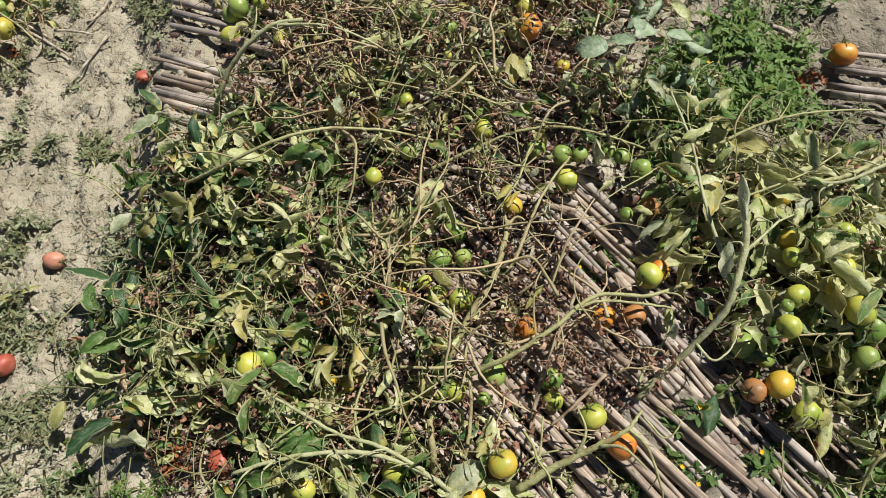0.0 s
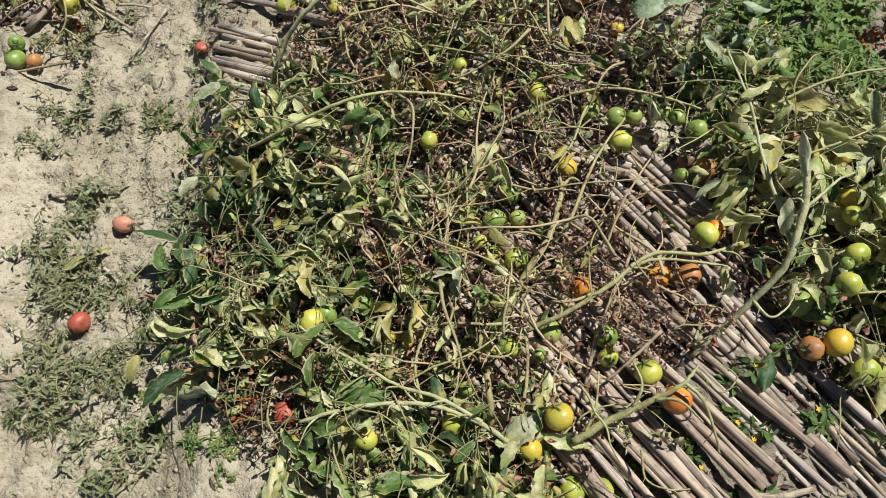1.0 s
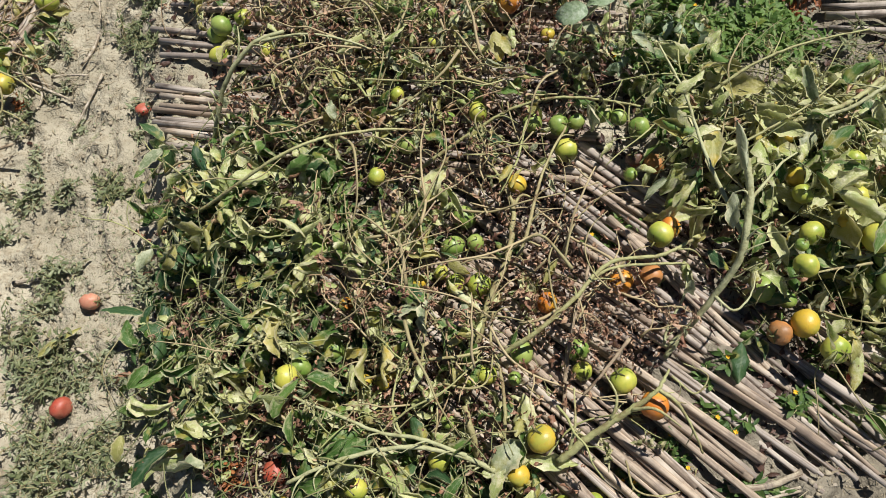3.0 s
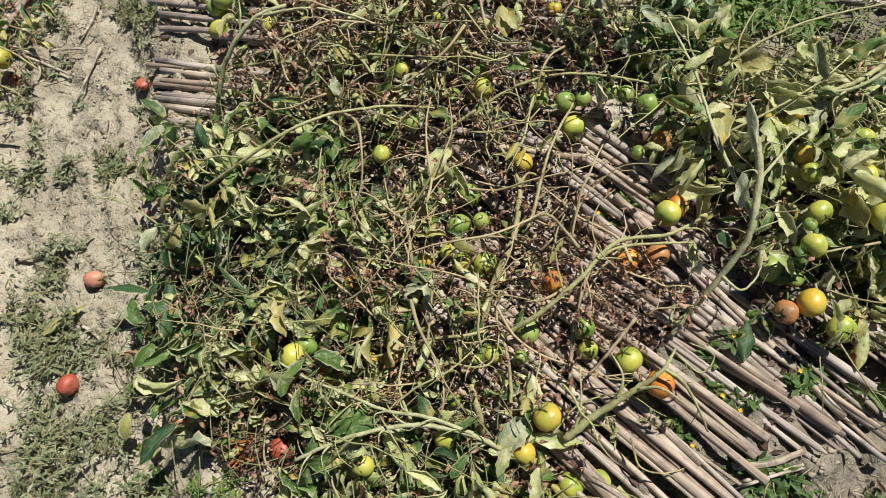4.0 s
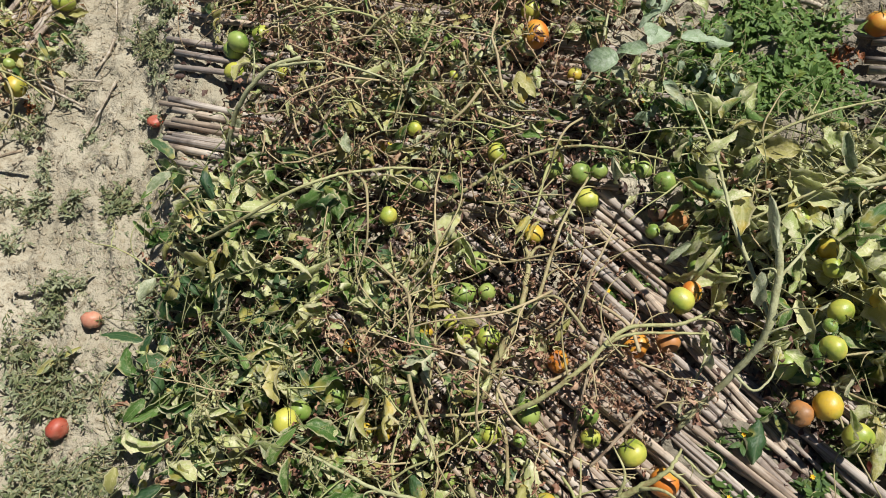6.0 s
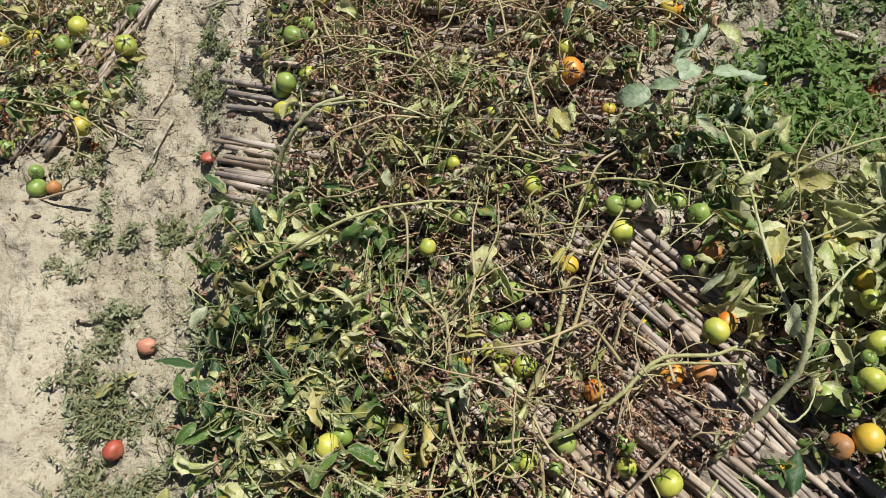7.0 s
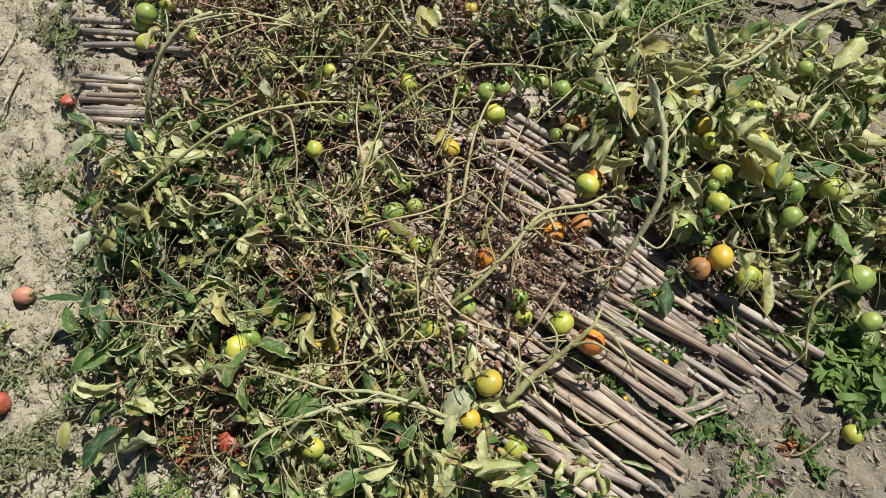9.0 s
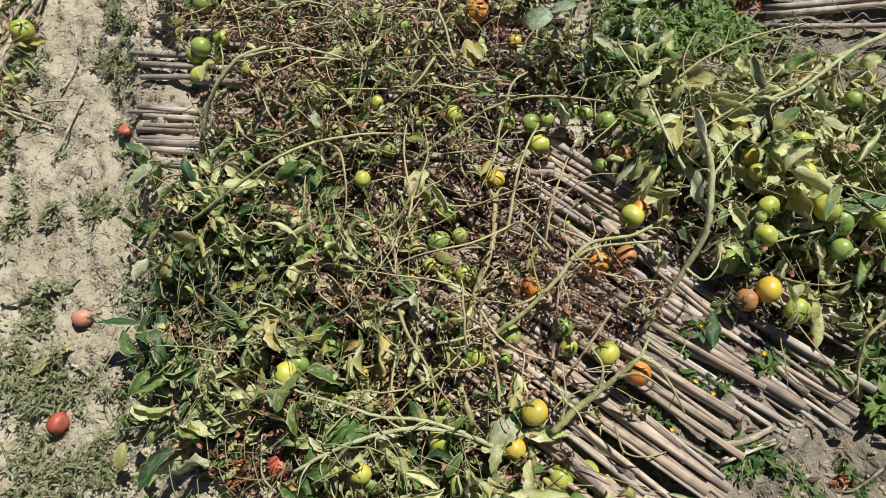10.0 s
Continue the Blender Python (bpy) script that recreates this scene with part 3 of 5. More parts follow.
def spray(parent, x, y, z, kinds, r, bits, big=1.0):
    """A drooping compound leaf: a thin stalk and several wilted leaflets."""
    h = r.uniform(0, 2 * math.pi)
    size = r.uniform(0.07, 0.16) * big
    d = Vector((math.cos(h), math.sin(h), 0))
    s = Vector((-d.y, d.x, 0))
    side = r.uniform(-0.4, 0.4)
    a = Vector((x, y, z))
    low = ground_z(x, y) + 0.012
    pts = [a]
    for t in (0.35, 0.7, 1.0):
        q = a + d * (size * t) + s * (size * side * t * t)
        q.z += size * (0.22 * t - r.uniform(0.25, 0.6) * t * t)
        q.z = max(q.z, low)
        pts.append(q)
    line = catmull(local(parent, pts), 3)
    tube(bits[0], bits[1], line, 0.0012 * big, 0.0007, 5)
    kind = pick(r, kinds)
    n = r.choice((3, 3, 4, 5, 6))
    for k in range(n):
        t = 1.0 if k == 0 else r.uniform(0.3, 0.95)
        q = line[min(len(line) - 1, int(t * (len(line) - 1)))] + parent.location
        hh = math.degrees(h) + (0 if k == 0 else r.choice((-1, 1)) * r.uniform(35, 85)) + r.uniform(-20, 20)
        kk = kind if r.random() < 0.65 else pick(r, kinds)
        shape = "crisp" if kk == "dry" else pick(r, (("flat", 2.6), ("curl", 5), ("droop", 3.4)))
        ln = (0.032 + 0.075 * r.random() ** 1.6 if kk != "dry" else r.uniform(0.025, 0.06)) * big * (1 if k == 0 else 0.85)
        c = Vector((math.cos(radians(hh)), math.sin(radians(hh)), 0)) * ln * 0.5
        if not (clear(q.x + c.x, q.y + c.y, q.z) and clear(q.x, q.y, q.z)):
            continue
        if q.y + c.y < 0.34 and q.x + c.x < -0.50:
            continue
        if q.x + c.x > 0.76 and q.y + c.y > 0.83 and parent is not weedy:
            continue
        if sunken(q.x + c.x, q.y + c.y, q.z) and r.random() < 0.85:
            continue
        if -0.95 < q.x + c.x < (-0.76 if 0.45 < q.y < 0.78 else -0.67) + 0.03 * math.sin(9 * q.y):
            continue
        leaf(parent, q.x, q.y, max(q.z, low + 0.004), ln, hh, r.uniform(-45, 25), r.uniform(-60, 60), kk, shape)


def foliage(parent, cx, cy, rx, ry, rot, n, zlo, zhi, kinds, seed, big=1.0, dry=False):
    """Fills an ellipse of the plan with compound leaves and the fine twigs that carry them."""
    r = random.Random(seed)
    bits = ([], [])
    ca, sa = math.cos(radians(rot)), math.sin(radians(rot))
    for _ in range(n):
        q, a = math.sqrt(r.random()), r.uniform(0, 6.2832)
        u, v = rx * q * math.cos(a), ry * q * math.sin(a)
        x, y = cx + u * ca - v * sa, cy + u * sa + v * ca
        z = ground_z(x, y) + zlo + (zhi - zlo) * r.random() * (1.1 - 0.6 * q)
        spray(parent, x, y, z, kinds, r, bits, big)
    part("leaf_stalk_tangle", mesh("leaf_stalk_tangle", *bits, TWIG_DRY if dry else PETIOLE), parent, "thin yellowed leaf stalks")["kind"] = "stuff"


def tangle(parent, cx, cy, rx, ry, rot, n, zlo, zhi, seed, dry=True, length=(0.08, 0.28), thick=0.0022):
    """Thin crossing shoots and tendrils."""
    r = random.Random(seed)
    V, Fc = [], []
    ca, sa = math.cos(radians(rot)), math.sin(radians(rot))
    for _ in range(n):
        q, a = math.sqrt(r.random()), r.uniform(0, 6.2832)
        u, v = rx * q * math.cos(a), ry * q * math.sin(a)
        x, y = cx + u * ca - v * sa, cy + u * sa + v * ca
        z = ground_z(x, y) + r.uniform(zlo, zhi)
        if sunken(x, y, z + 0.1) and r.random() < 0.7:
            continue
        h, L = r.uniform(0, 6.2832), r.uniform(*length)
        pts, turn = [], r.uniform(-1.2, 1.2)
        for k in range(5):
            t = k / 4
            pts.append(Vector((x + L * t * math.cos(h + turn * t), y + L * t * math.sin(h + turn * t), 0)) + Vector((r.uniform(-1, 1), r.uniform(-1, 1), 0)) * 0.007)
            pts[-1].z = max(z + r.uniform(-0.012, 0.02) + 0.05 * math.sin(3.14 * t) * r.random() - 0.03 * t, ground_z(pts[-1].x, pts[-1].y) + 0.005)
        if not all(clear(q.x, q.y, q.z) for q in pts):
            continue
        tube(V, Fc, catmull(local(parent, pts), 4), thick * r.uniform(0.5, 1.4), thick * 0.4, 5, 0.06, r)
    part("shoot_tangle", mesh("shoot_tangle", V, Fc, TWIG_DRY if dry else TWIG), parent, "thin tangled shoots", None)["kind"] = "stuff"


def shoots(parent, cx, cy, rx, ry, rot, n, zlo, zhi, seed, material, thick=0.003, length=(0.14, 0.34), curls=3, skin=None):
    """Bare forked shoots with bent side twigs; shrivelled leaf remnants hang from some of the tips."""
    r = random.Random(seed)
    V, Fc, CV, CF = [], [], [], []
    ca, sa = math.cos(radians(rot)), math.sin(radians(rot))

    def run(a, h, L, rad, level):
        pts, turn = [a.copy()], r.uniform(-1.1, 1.1)
        lift = r.uniform(-0.25, 0.45) * L
        for k in range(1, 6):
            t = k / 5
            hh = h + turn * t + r.uniform(-0.25, 0.25)
            q = pts[-1] + Vector((math.cos(hh), math.sin(hh), 0)) * L / 5
            q.z = a.z + lift * math.sin(2.2 * t) + r.uniform(-0.006, 0.006)
            q.z = max(q.z, ground_z(q.x, q.y) + 0.012)
            pts.append(q)
        if not all(clear(q.x, q.y, q.z) for q in pts[1:]):
            return
        tube(V, Fc, catmull(local(parent, pts), 3), rad, rad * 0.45, 6 if level == 0 else 5, 0.12, r)
        if level < 2:
            for k in range(1, 5):
                if r.random() < (0.75 if level == 0 else 0.25):
                    run(pts[k], h + turn * k / 5 + r.choice((-1, 1)) * r.uniform(0.6, 1.3), L * r.uniform(0.22, 0.5), rad * 0.6, level + 1)
        for _ in range(r.randint(0, curls)):
            q = r.choice(pts[2:]) - parent.location + Vector((r.uniform(-1, 1), r.uniform(-1, 1), r.uniform(-1, 0.4))) * 0.008
            m = Matrix.Translation(q) @ pose(0, 0, 0, r.uniform(-80, 80), r.uniform(-10, 80), r.uniform(0, 360))
            size = r.uniform(0.014, 0.040)
            leaf_mesh(CV, CF, m, size, size * r.uniform(0.3, 0.75), r.uniform(2, 4), r.uniform(2, 6), 0.45, r, 4, 6, 0.3, 0.06)

    for _ in range(n):
        q, a = math.sqrt(r.random()), r.uniform(0, 6.2832)
        u, v = rx * q * math.cos(a), ry * q * math.sin(a)
        x, y = cx + u * ca - v * sa, cy + u * sa + v * ca
        if -0.95 < x < -0.66 or sunken(x, y, 0.5) and r.random() < 0.7:
            continue
        run(Vector((x, y, ground_z(x, y) + r.uniform(zlo, zhi))), r.uniform(0, 6.2832), r.uniform(*length), thick * r.uniform(0.6, 1.3), 0)
    part("shoot_tangle", mesh("shoot_tangle", V, Fc, material), parent, "bare forked tan and yellow-green shoots")["kind"] = "stuff"
    if CV:
        part("withered_foliage", mesh("withered_foliage", CV, CF, skin or CURLS), parent, "curled withered leaf remnants")["kind"] = "stuff"


def crumbs(parent, cx, cy, rx, ry, rot, n, zlo, zhi, seed, size=(0.008, 0.03), material=None, roll=(1, 3), fold=(0.5, 4), slim=(0.4, 0.9)):
    """Small shrivelled leaf bits, too many to count."""
    r = random.Random(seed)
    V, Fc = [], []
    ca, sa = math.cos(radians(rot)), math.sin(radians(rot))
    for _ in range(n):
        q, a = math.sqrt(r.random()), r.uniform(0, 6.2832)
        u, v = rx * q * math.cos(a), ry * q * math.sin(a)
        x, y = cx + u * ca - v * sa, cy + u * sa + v * ca
        m = Matrix.Translation(Vector((x, y, ground_z(x, y) + r.uniform(zlo, zhi))) - parent.location) @ pose(0, 0, 0, r.uniform(-70, 70), r.uniform(-50, 50), r.uniform(0, 360))
        L = r.uniform(*size)
        leaf_mesh(V, Fc, m, L, L * r.uniform(*slim), r.uniform(*roll), r.uniform(*fold), 0.35, r, 3, 5, 0.2)
    part("withered_foliage", mesh("withered_foliage", V, Fc, material or CRUMBS), parent, "shrivelled brown leaf bits")["kind"] = "stuff"


# ---------------------------------------------------------------- weeds


def weed(x, y, size, n, material, seed, label, flowers=0, blade=1.0, height=0.5, ratio=(0.35, 0.6)):
    """A low weed: stems from one root with many small leaves."""
    r = random.Random(seed)
    ob = thing("weed", x, y, ground_z(x, y), label, "weed", "weeds")
    V, Fc, SV, SF = [], [], [], []
    tips = []
    for _ in range(max(4, n // 9)):
        h, L = r.uniform(0, 6.2832), size * r.uniform(0.35, 1.0)
        pts = [Vector((0, 0, 0))]
        for t in (0.4, 0.75, 1.0):
            px, py = L * t * math.cos(h + 0.5 * t), L * t * math.sin(h + 0.5 * t)
            gz = ground_z(x + px, y + py) - ob.location.z
            pts.append(Vector((px, py, max(gz + 0.006, gz + size * height * t * (1.3 - 0.7 * t) * r.uniform(0.4, 1)))))
        line = catmull(pts, 4)
        tube(SV, SF, line, 0.0016, 0.0008, 4)
        tips.append(line[-1])
        for q in line[2:]:
            for _k in range(r.choice((1, 1, 2))):
                m = Matrix.Translation(q) @ pose(0, 0, 0, 0, 0, r.uniform(0, 360)) @ pose(0, 0, 0, r.uniform(-30, 30), r.uniform(-40, 25), 0)
                L2 = r.uniform(0.009, 0.026) * blade
                leaf_mesh(V, Fc, m, L2, L2 * r.uniform(*ratio), r.uniform(0.1, 0.9), r.uniform(0, 1.2), 0.08, r, 2, 4)
    part("branching_stem", mesh("branching_stem", SV, SF, TWIG), ob)["kind"] = "stuff"
    part("foliage", mesh("foliage", V, Fc, material), ob)["kind"] = "stuff"
    for q in tips[:flowers]:
        V, Fc = [], []
        for k in range(6):
            leaf_mesh(V, Fc, pose(0, 0, 0, 0, -25, 60 * k), 0.0055, 0.0045, 0.3, 0.3, 0, r, 2, 3)
        part("flower", mesh("flower", V, Fc, PETAL), ob, "small yellow flower", Matrix.Translation(q + Vector((0, 0, 0.006))))
    return ob


def clump(x, y, size, n, label):
    """A heap of shrivelled rusty leaves."""
    ob = thing("dry_leaf_clump", x, y, ground_z(x, y), label, "dry leaves", "dry leaf clumps")
    crumbs(ob, x, y, size, size * 0.7, 20, n, 0.003, 0.04, n, (0.012, 0.035), RUST)
    return ob


def stick(x0, y0, x1, y1, thick, label):
    ob = lay_cane(None, x0, y0, x1, y1, 0.006 * thick + 0.008, thick, "stick", "", STICKS)
    return tagged(ob, label, "stick", "loose sticks")

# ---------------------------------------------------------------- the plants
left = plant(-0.42, 0.72, "sprawling tomato plant with dusty green wilted leaves")
low = plant(-0.12, 0.28, "wilted tomato plant with pale curled mildewed leaves")
mid = plant(0.05, 0.52, "dying tomato plant with bare yellowed stems and fruit")
right = plant(0.72, 0.45, "tomato plant with pale powdery leaves beside the stalk mat")
top = plant(0.02, 1.2, "withered tomato plant with brown leaves over the stalk mat")
far = plant(-1.45, 1.85, "fruiting tomato plant on the neighbouring bed")
weedy = plant(0.62, 1.1, "young leafy plant with broad grey-green leaves")
stem(weedy, STEM_GREEN, 0.005, 0.003, (0.62, 1.1, 0.03), (0.60, 1.09, 0.12), (0.585, 1.06, 0.2), (0.575, 1.05, 0.26))
left_edge = plant(-0.50, 1.0, "drooping tomato plant with dusty leaves at the bed edge")
low_front = plant(-0.02, 0.12, "wilted tomato plant with pale leaves in front of stalks")
low_edge = plant(-0.52, 0.45, "sprawling tomato plant with curled leaves by the furrow")
right_far = plant(0.98, 0.45, "leafy tomato plant with yellow-green fruit beyond the stalks")
right_top = plant(0.66, 0.86, "tomato plant with wilted green leaves behind the stalk mat")
top_far = plant(0.05, 1.5, "withered tomato plant over weathered stalks")
top_side = plant(-0.38, 1.34, "small tomato plant with green leaves on stalk ends")
top_mid = plant(0.15, 1.1, "tomato plant with dusty curled leaves and bare shoots")
right_front = plant(0.90, 0.2, "low tomato shoots with pale leaves by the weeds")
far_edge = plant(-1.24, 2.05, "withered tomato shoots at the edge of the next bed")
top_back = plant(0.25, 1.7, "far withered tomato plant across the stalks")
right_back = plant(1.14, 0.74, "leafy tomato plant with drooping green leaves beyond the mat")

# ---- stems, large leaves, fruit and loose sticks
fruit(-0.439, 1.458, 0.090, 0.0265, 'lime', 1.4, False, 80, heading=70)
fruit(-0.433, 1.523, 0.100, 0.0312, 'green')
fruit(-0.293, 1.407, 0.100, 0.0272, 'lime')
fruit(0.026, 1.088, 0.160, 0.0201, 'lime')
fruit(-0.041, 1.248, 0.120, 0.0185, 'green')
fruit(0.019, 0.941, 0.160, 0.0220, 'green')
fruit(-0.065, 0.882, 0.170, 0.0230, 'lime')
fruit(-0.052, 1.080, 0.120, 0.0179, 'yellow')
fruit(-0.256, 0.778, 0.120, 0.0326, 'green')
fruit(-0.621, 1.081, 0.060, 0.0281, 'salmon')
fruit(-0.575, 0.802, 0.100, 0.0238, 'green')
fruit(-0.527, 0.829, 0.100, 0.0218, 'green')
fruit(-0.616, 0.792, 0.080, 0.0220, 'green')
fruit(0.140, 1.202, 0.160, 0.0122, 'lime')
fruit(0.198, 0.975, 0.150, 0.0246, 'lime')
fruit(0.202, 1.025, 0.140, 0.0197, 'green')
fruit(0.128, 1.002, 0.120, 0.0173, 'green')
fruit(0.309, 0.913, 0.130, 0.0243, 'green')
fruit(0.362, 0.881, 0.140, 0.0263, 'green')
fruit(0.401, 0.876, 0.140, 0.0212, 'green')
fruit(0.459, 0.867, 0.150, 0.0209, 'green')
fruit(0.488, 0.847, 0.150, 0.0208, 'green')
fruit(0.519, 0.806, 0.150, 0.0254, 'green')
fruit(0.359, 0.814, 0.140, 0.0296, 'lime')
fruit(0.497, 0.765, 0.100, 0.0205, 'rotten')
fruit(0.533, 0.738, 0.100, 0.0250, 'tan')
fruit(0.471, 0.720, 0.120, 0.0169, 'green')
fruit(0.232, 0.765, 0.150, 0.0245, 'yellow')
fruit(0.099, 0.746, 0.110, 0.0303, 'green')
fruit(0.057, 0.687, 0.100, 0.0302, 'green')
fruit(0.109, 0.674, 0.120, 0.0210, 'green')
fruit(0.472, 0.551, 0.170, 0.0290, 'lime')
fruit(0.502, 0.570, 0.140, 0.0229, 'orange')
fruit(0.781, 0.687, 0.160, 0.0261, 'yellow')
fruit(0.729, 0.659, 0.170, 0.0236, 'lime')
fruit(0.761, 0.589, 0.160, 0.0225, 'yellow')
fruit(0.753, 0.547, 0.170, 0.0218, 'lime')
fruit(0.734, 0.466, 0.170, 0.0245, 'lime')
fruit(0.803, 0.466, 0.155, 0.0225, 'yellow')
fruit(0.697, 0.441, 0.200, 0.0135, 'green')
fruit(0.687, 0.401, 0.200, 0.0247, 'lime')
fruit(0.880, 0.593, 0.140, 0.0250, 'lime')
fruit(0.854, 0.519, 0.140, 0.0240, 'lime')
fruit(0.529, 0.618, 0.120, 0.0211, 'green')
fruit(0.627, 0.815, 0.140, 0.0181, 'green')
fruit(0.409, 1.121, 0.150, 0.0184, 'yellow')
fruit(-0.590, 0.431, 0.060, 0.0256, 'red')
fruit(-0.435, 0.320, 0.080, 0.0270, 'red', 1.25, False)
fruit(-0.492, 0.331, 0.090, 0.0243, 'rotten')
fruit(-0.249, 0.535, 0.110, 0.0272, 'green')
fruit(-0.331, 0.513, 0.120, 0.0259, 'green')
fruit(-0.355, 0.494, 0.140, 0.0303, 'lime')
fruit(-0.158, 0.433, 0.120, 0.0202, 'yellow')
fruit(-0.197, 0.447, 0.110, 0.0169, 'yellow')
fruit(-0.129, 0.310, 0.100, 0.0221, 'green')
fruit(-0.209, 0.631, 0.100, 0.0178, 'orange')
fruit(-0.037, 0.624, 0.120, 0.0210, 'yellow')
fruit(0.022, 0.623, 0.140, 0.0170, 'lime')
fruit(0.043, 0.596, 0.120, 0.0231, 'lime')
fruit(0.093, 0.578, 0.122, 0.0265, 'lime')
fruit(-0.250, 0.238, 0.130, 0.0261, 'lime')
fruit(-0.075, 0.250, 0.120, 0.0259, 'lime')
fruit(0.219, 0.500, 0.107, 0.0248, 'orange')
fruit(0.373, 0.498, 0.115, 0.0290, 'orange', 1.0, False)
fruit(0.435, 0.489, 0.120, 0.0263, 'tan')
fruit(0.138, 0.414, 0.110, 0.0278, 'green')
fruit(0.248, 0.387, 0.110, 0.0251, 'green')
fruit(0.058, 0.388, 0.120, 0.0242, 'lime')
fruit(0.112, 0.364, 0.120, 0.0160, 'green')
fruit(0.244, 0.342, 0.120, 0.0213, 'lime')
fruit(0.198, 0.372, 0.090, 0.0208, 'rotten')
fruit(0.312, 0.301, 0.130, 0.0273, 'lime')
fruit(0.350, 0.239, 0.150, 0.0295, 'orange')
fruit(0.131, 0.236, 0.140, 0.0293, 'yellow')
fruit(0.068, 0.184, 0.120, 0.0240, 'yellow', 1.1)
fruit(0.189, 0.102, 0.083, 0.0238, 'lime')
fruit(0.136, 0.108, 0.080, 0.0273, 'lime')
fruit(-0.044, 0.320, 0.100, 0.0162, 'green')
fruit(0.026, 0.376, 0.150, 0.0085, 'lime')
fruit(0.624, 0.399, 0.120, 0.0285, 'green')
fruit(0.669, 0.315, 0.120, 0.0285, 'yellow')
fruit(0.622, 0.312, 0.110, 0.0250, 'tan')
fruit(0.695, 0.253, 0.130, 0.0280, 'lime')
fruit(0.724, 0.200, 0.060, 0.0139, 'red')
fruit(-1.489, 2.123, 0.100, 0.0363, 'yellow')
fruit(-1.175, 2.068, 0.100, 0.0371, 'lime')
fruit(-1.224, 2.006, 0.100, 0.0329, 'green')
fruit(-1.358, 2.093, 0.100, 0.0318, 'yellow')
fruit(-1.314, 1.993, 0.090, 0.0332, 'orange')
fruit(-1.401, 1.767, 0.100, 0.0336, 'red')
fruit(-1.411, 1.645, 0.090, 0.0329, 'green')
fruit(-1.147, 1.659, 0.070, 0.0344, 'yellow')
fruit(-1.303, 1.781, 0.090, 0.0243, 'green')
fruit(-1.148, 1.721, 0.100, 0.0182, 'green')
fruit(-1.280, 1.516, 0.090, 0.0246, 'green')
fruit(-1.290, 1.472, 0.070, 0.0334, 'green')
fruit(-1.237, 1.463, 0.060, 0.0246, 'tan')
fruit(-1.011, 1.954, 0.060, 0.0384, 'lime')
fruit(-0.374, 1.680, 0.130, 0.0319, 'green')
fruit(-0.327, 1.711, 0.120, 0.0254, 'green')
fruit(-0.405, 1.518, 0.130, 0.0308, 'green')
fruit(-0.344, 1.533, 0.120, 0.0260, 'lime')
fruit(0.150, 1.332, 0.110, 0.0283, 'green')
fruit(0.202, 1.301, 0.110, 0.0206, 'green')
fruit(0.349, 1.258, 0.150, 0.0352, 'orange')
fruit(0.627, 1.394, 0.100, 0.0249, 'yellow')
fruit(0.656, 1.380, 0.090, 0.0204, 'orange')
fruit(0.577, 1.462, 0.100, 0.0209, 'green')
fruit(0.356, 1.344, 0.130, 0.0262, 'lime')
fruit(-0.269, 1.174, 0.100, 0.0179, 'red')
fruit(0.837, 0.421, 0.170, 0.0314, 'lime')
fruit(0.856, 0.392, 0.140, 0.0294, 'green')
fruit(1.017, 0.635, 0.160, 0.0186, 'green')
fruit(0.890, 0.177, 0.120, 0.0325, 'green')
fruit(0.880, 0.096, 0.090, 0.0235, 'green')
fruit(0.929, 0.360, 0.150, 0.0266, 'lime')
fruit(0.664, 0.373, 0.100, 0.0204, 'green')
fruit(0.839, 0.343, 0.120, 0.0259, 'green')
fallen(-0.910, 0.881, 0.0235, 'salmon', 1.4, True, 84, 72)
fallen(-0.989, 0.618, 0.0282, 'red', 0.95, False, 80)
fallen(-0.720, 1.426, 0.0227, 'red', 0.7, False, 20)
fallen(0.771, -0.085, 0.0223, 'lime', 1, True, 50)
fallen(1.104, 1.107, 0.0353, 'orange', 1, True, 40)
stem(right, STEM_PALE, .0060, .0085, (0.406, 0.328, 0.100), (0.466, 0.366, 0.150), (0.518, 0.396, 0.200), (0.566, 0.431, 0.250), (0.588, 0.467, 0.280), (0.613, 0.525, 0.310), (0.625, 0.580, 0.340))
stem(right, STEM_PALE, .005, .0028, (0.584, 0.463, 0.270), (0.585, 0.524, 0.270), (0.584, 0.614, 0.270), (0.594, 0.717, 0.260), (0.608, 0.806, 0.240), (0.615, 0.964, 0.200))
stem(right, STEM_PALE, .004, .0022, (0.466, 0.366, 0.150), (0.411, 0.343, 0.130), (0.427, 0.377, 0.140), (0.470, 0.418, 0.160), (0.494, 0.461, 0.170))
stem(right, STEM_PALE, .0035, .0012, (0.515, 0.393, 0.200), (0.537, 0.358, 0.200), (0.574, 0.376, 0.200), (0.604, 0.418, 0.200))
stem(right, STEM_PALE, .0035, .002, (0.614, 0.518, 0.300), (0.663, 0.552, 0.290), (0.705, 0.582, 0.270), (0.748, 0.604, 0.240))
stem(right, STEM_GREEN, .006, .004, (0.977, 0.720, 0.200), (0.901, 0.688, 0.210), (0.841, 0.682, 0.210), (0.776, 0.688, 0.200), (0.698, 0.715, 0.180), (0.622, 0.783, 0.160))
stem(right, STEM_GREEN, .004, .002, (0.672, 0.809, 0.200), (0.754, 0.827, 0.220), (0.831, 0.832, 0.230), (0.912, 0.835, 0.220), (1.006, 0.835, 0.200))
stem(right, STEM_GREEN, .003, .002, (0.631, 0.667, 0.200), (0.730, 0.679, 0.220), (0.814, 0.701, 0.220), (0.904, 0.748, 0.200))
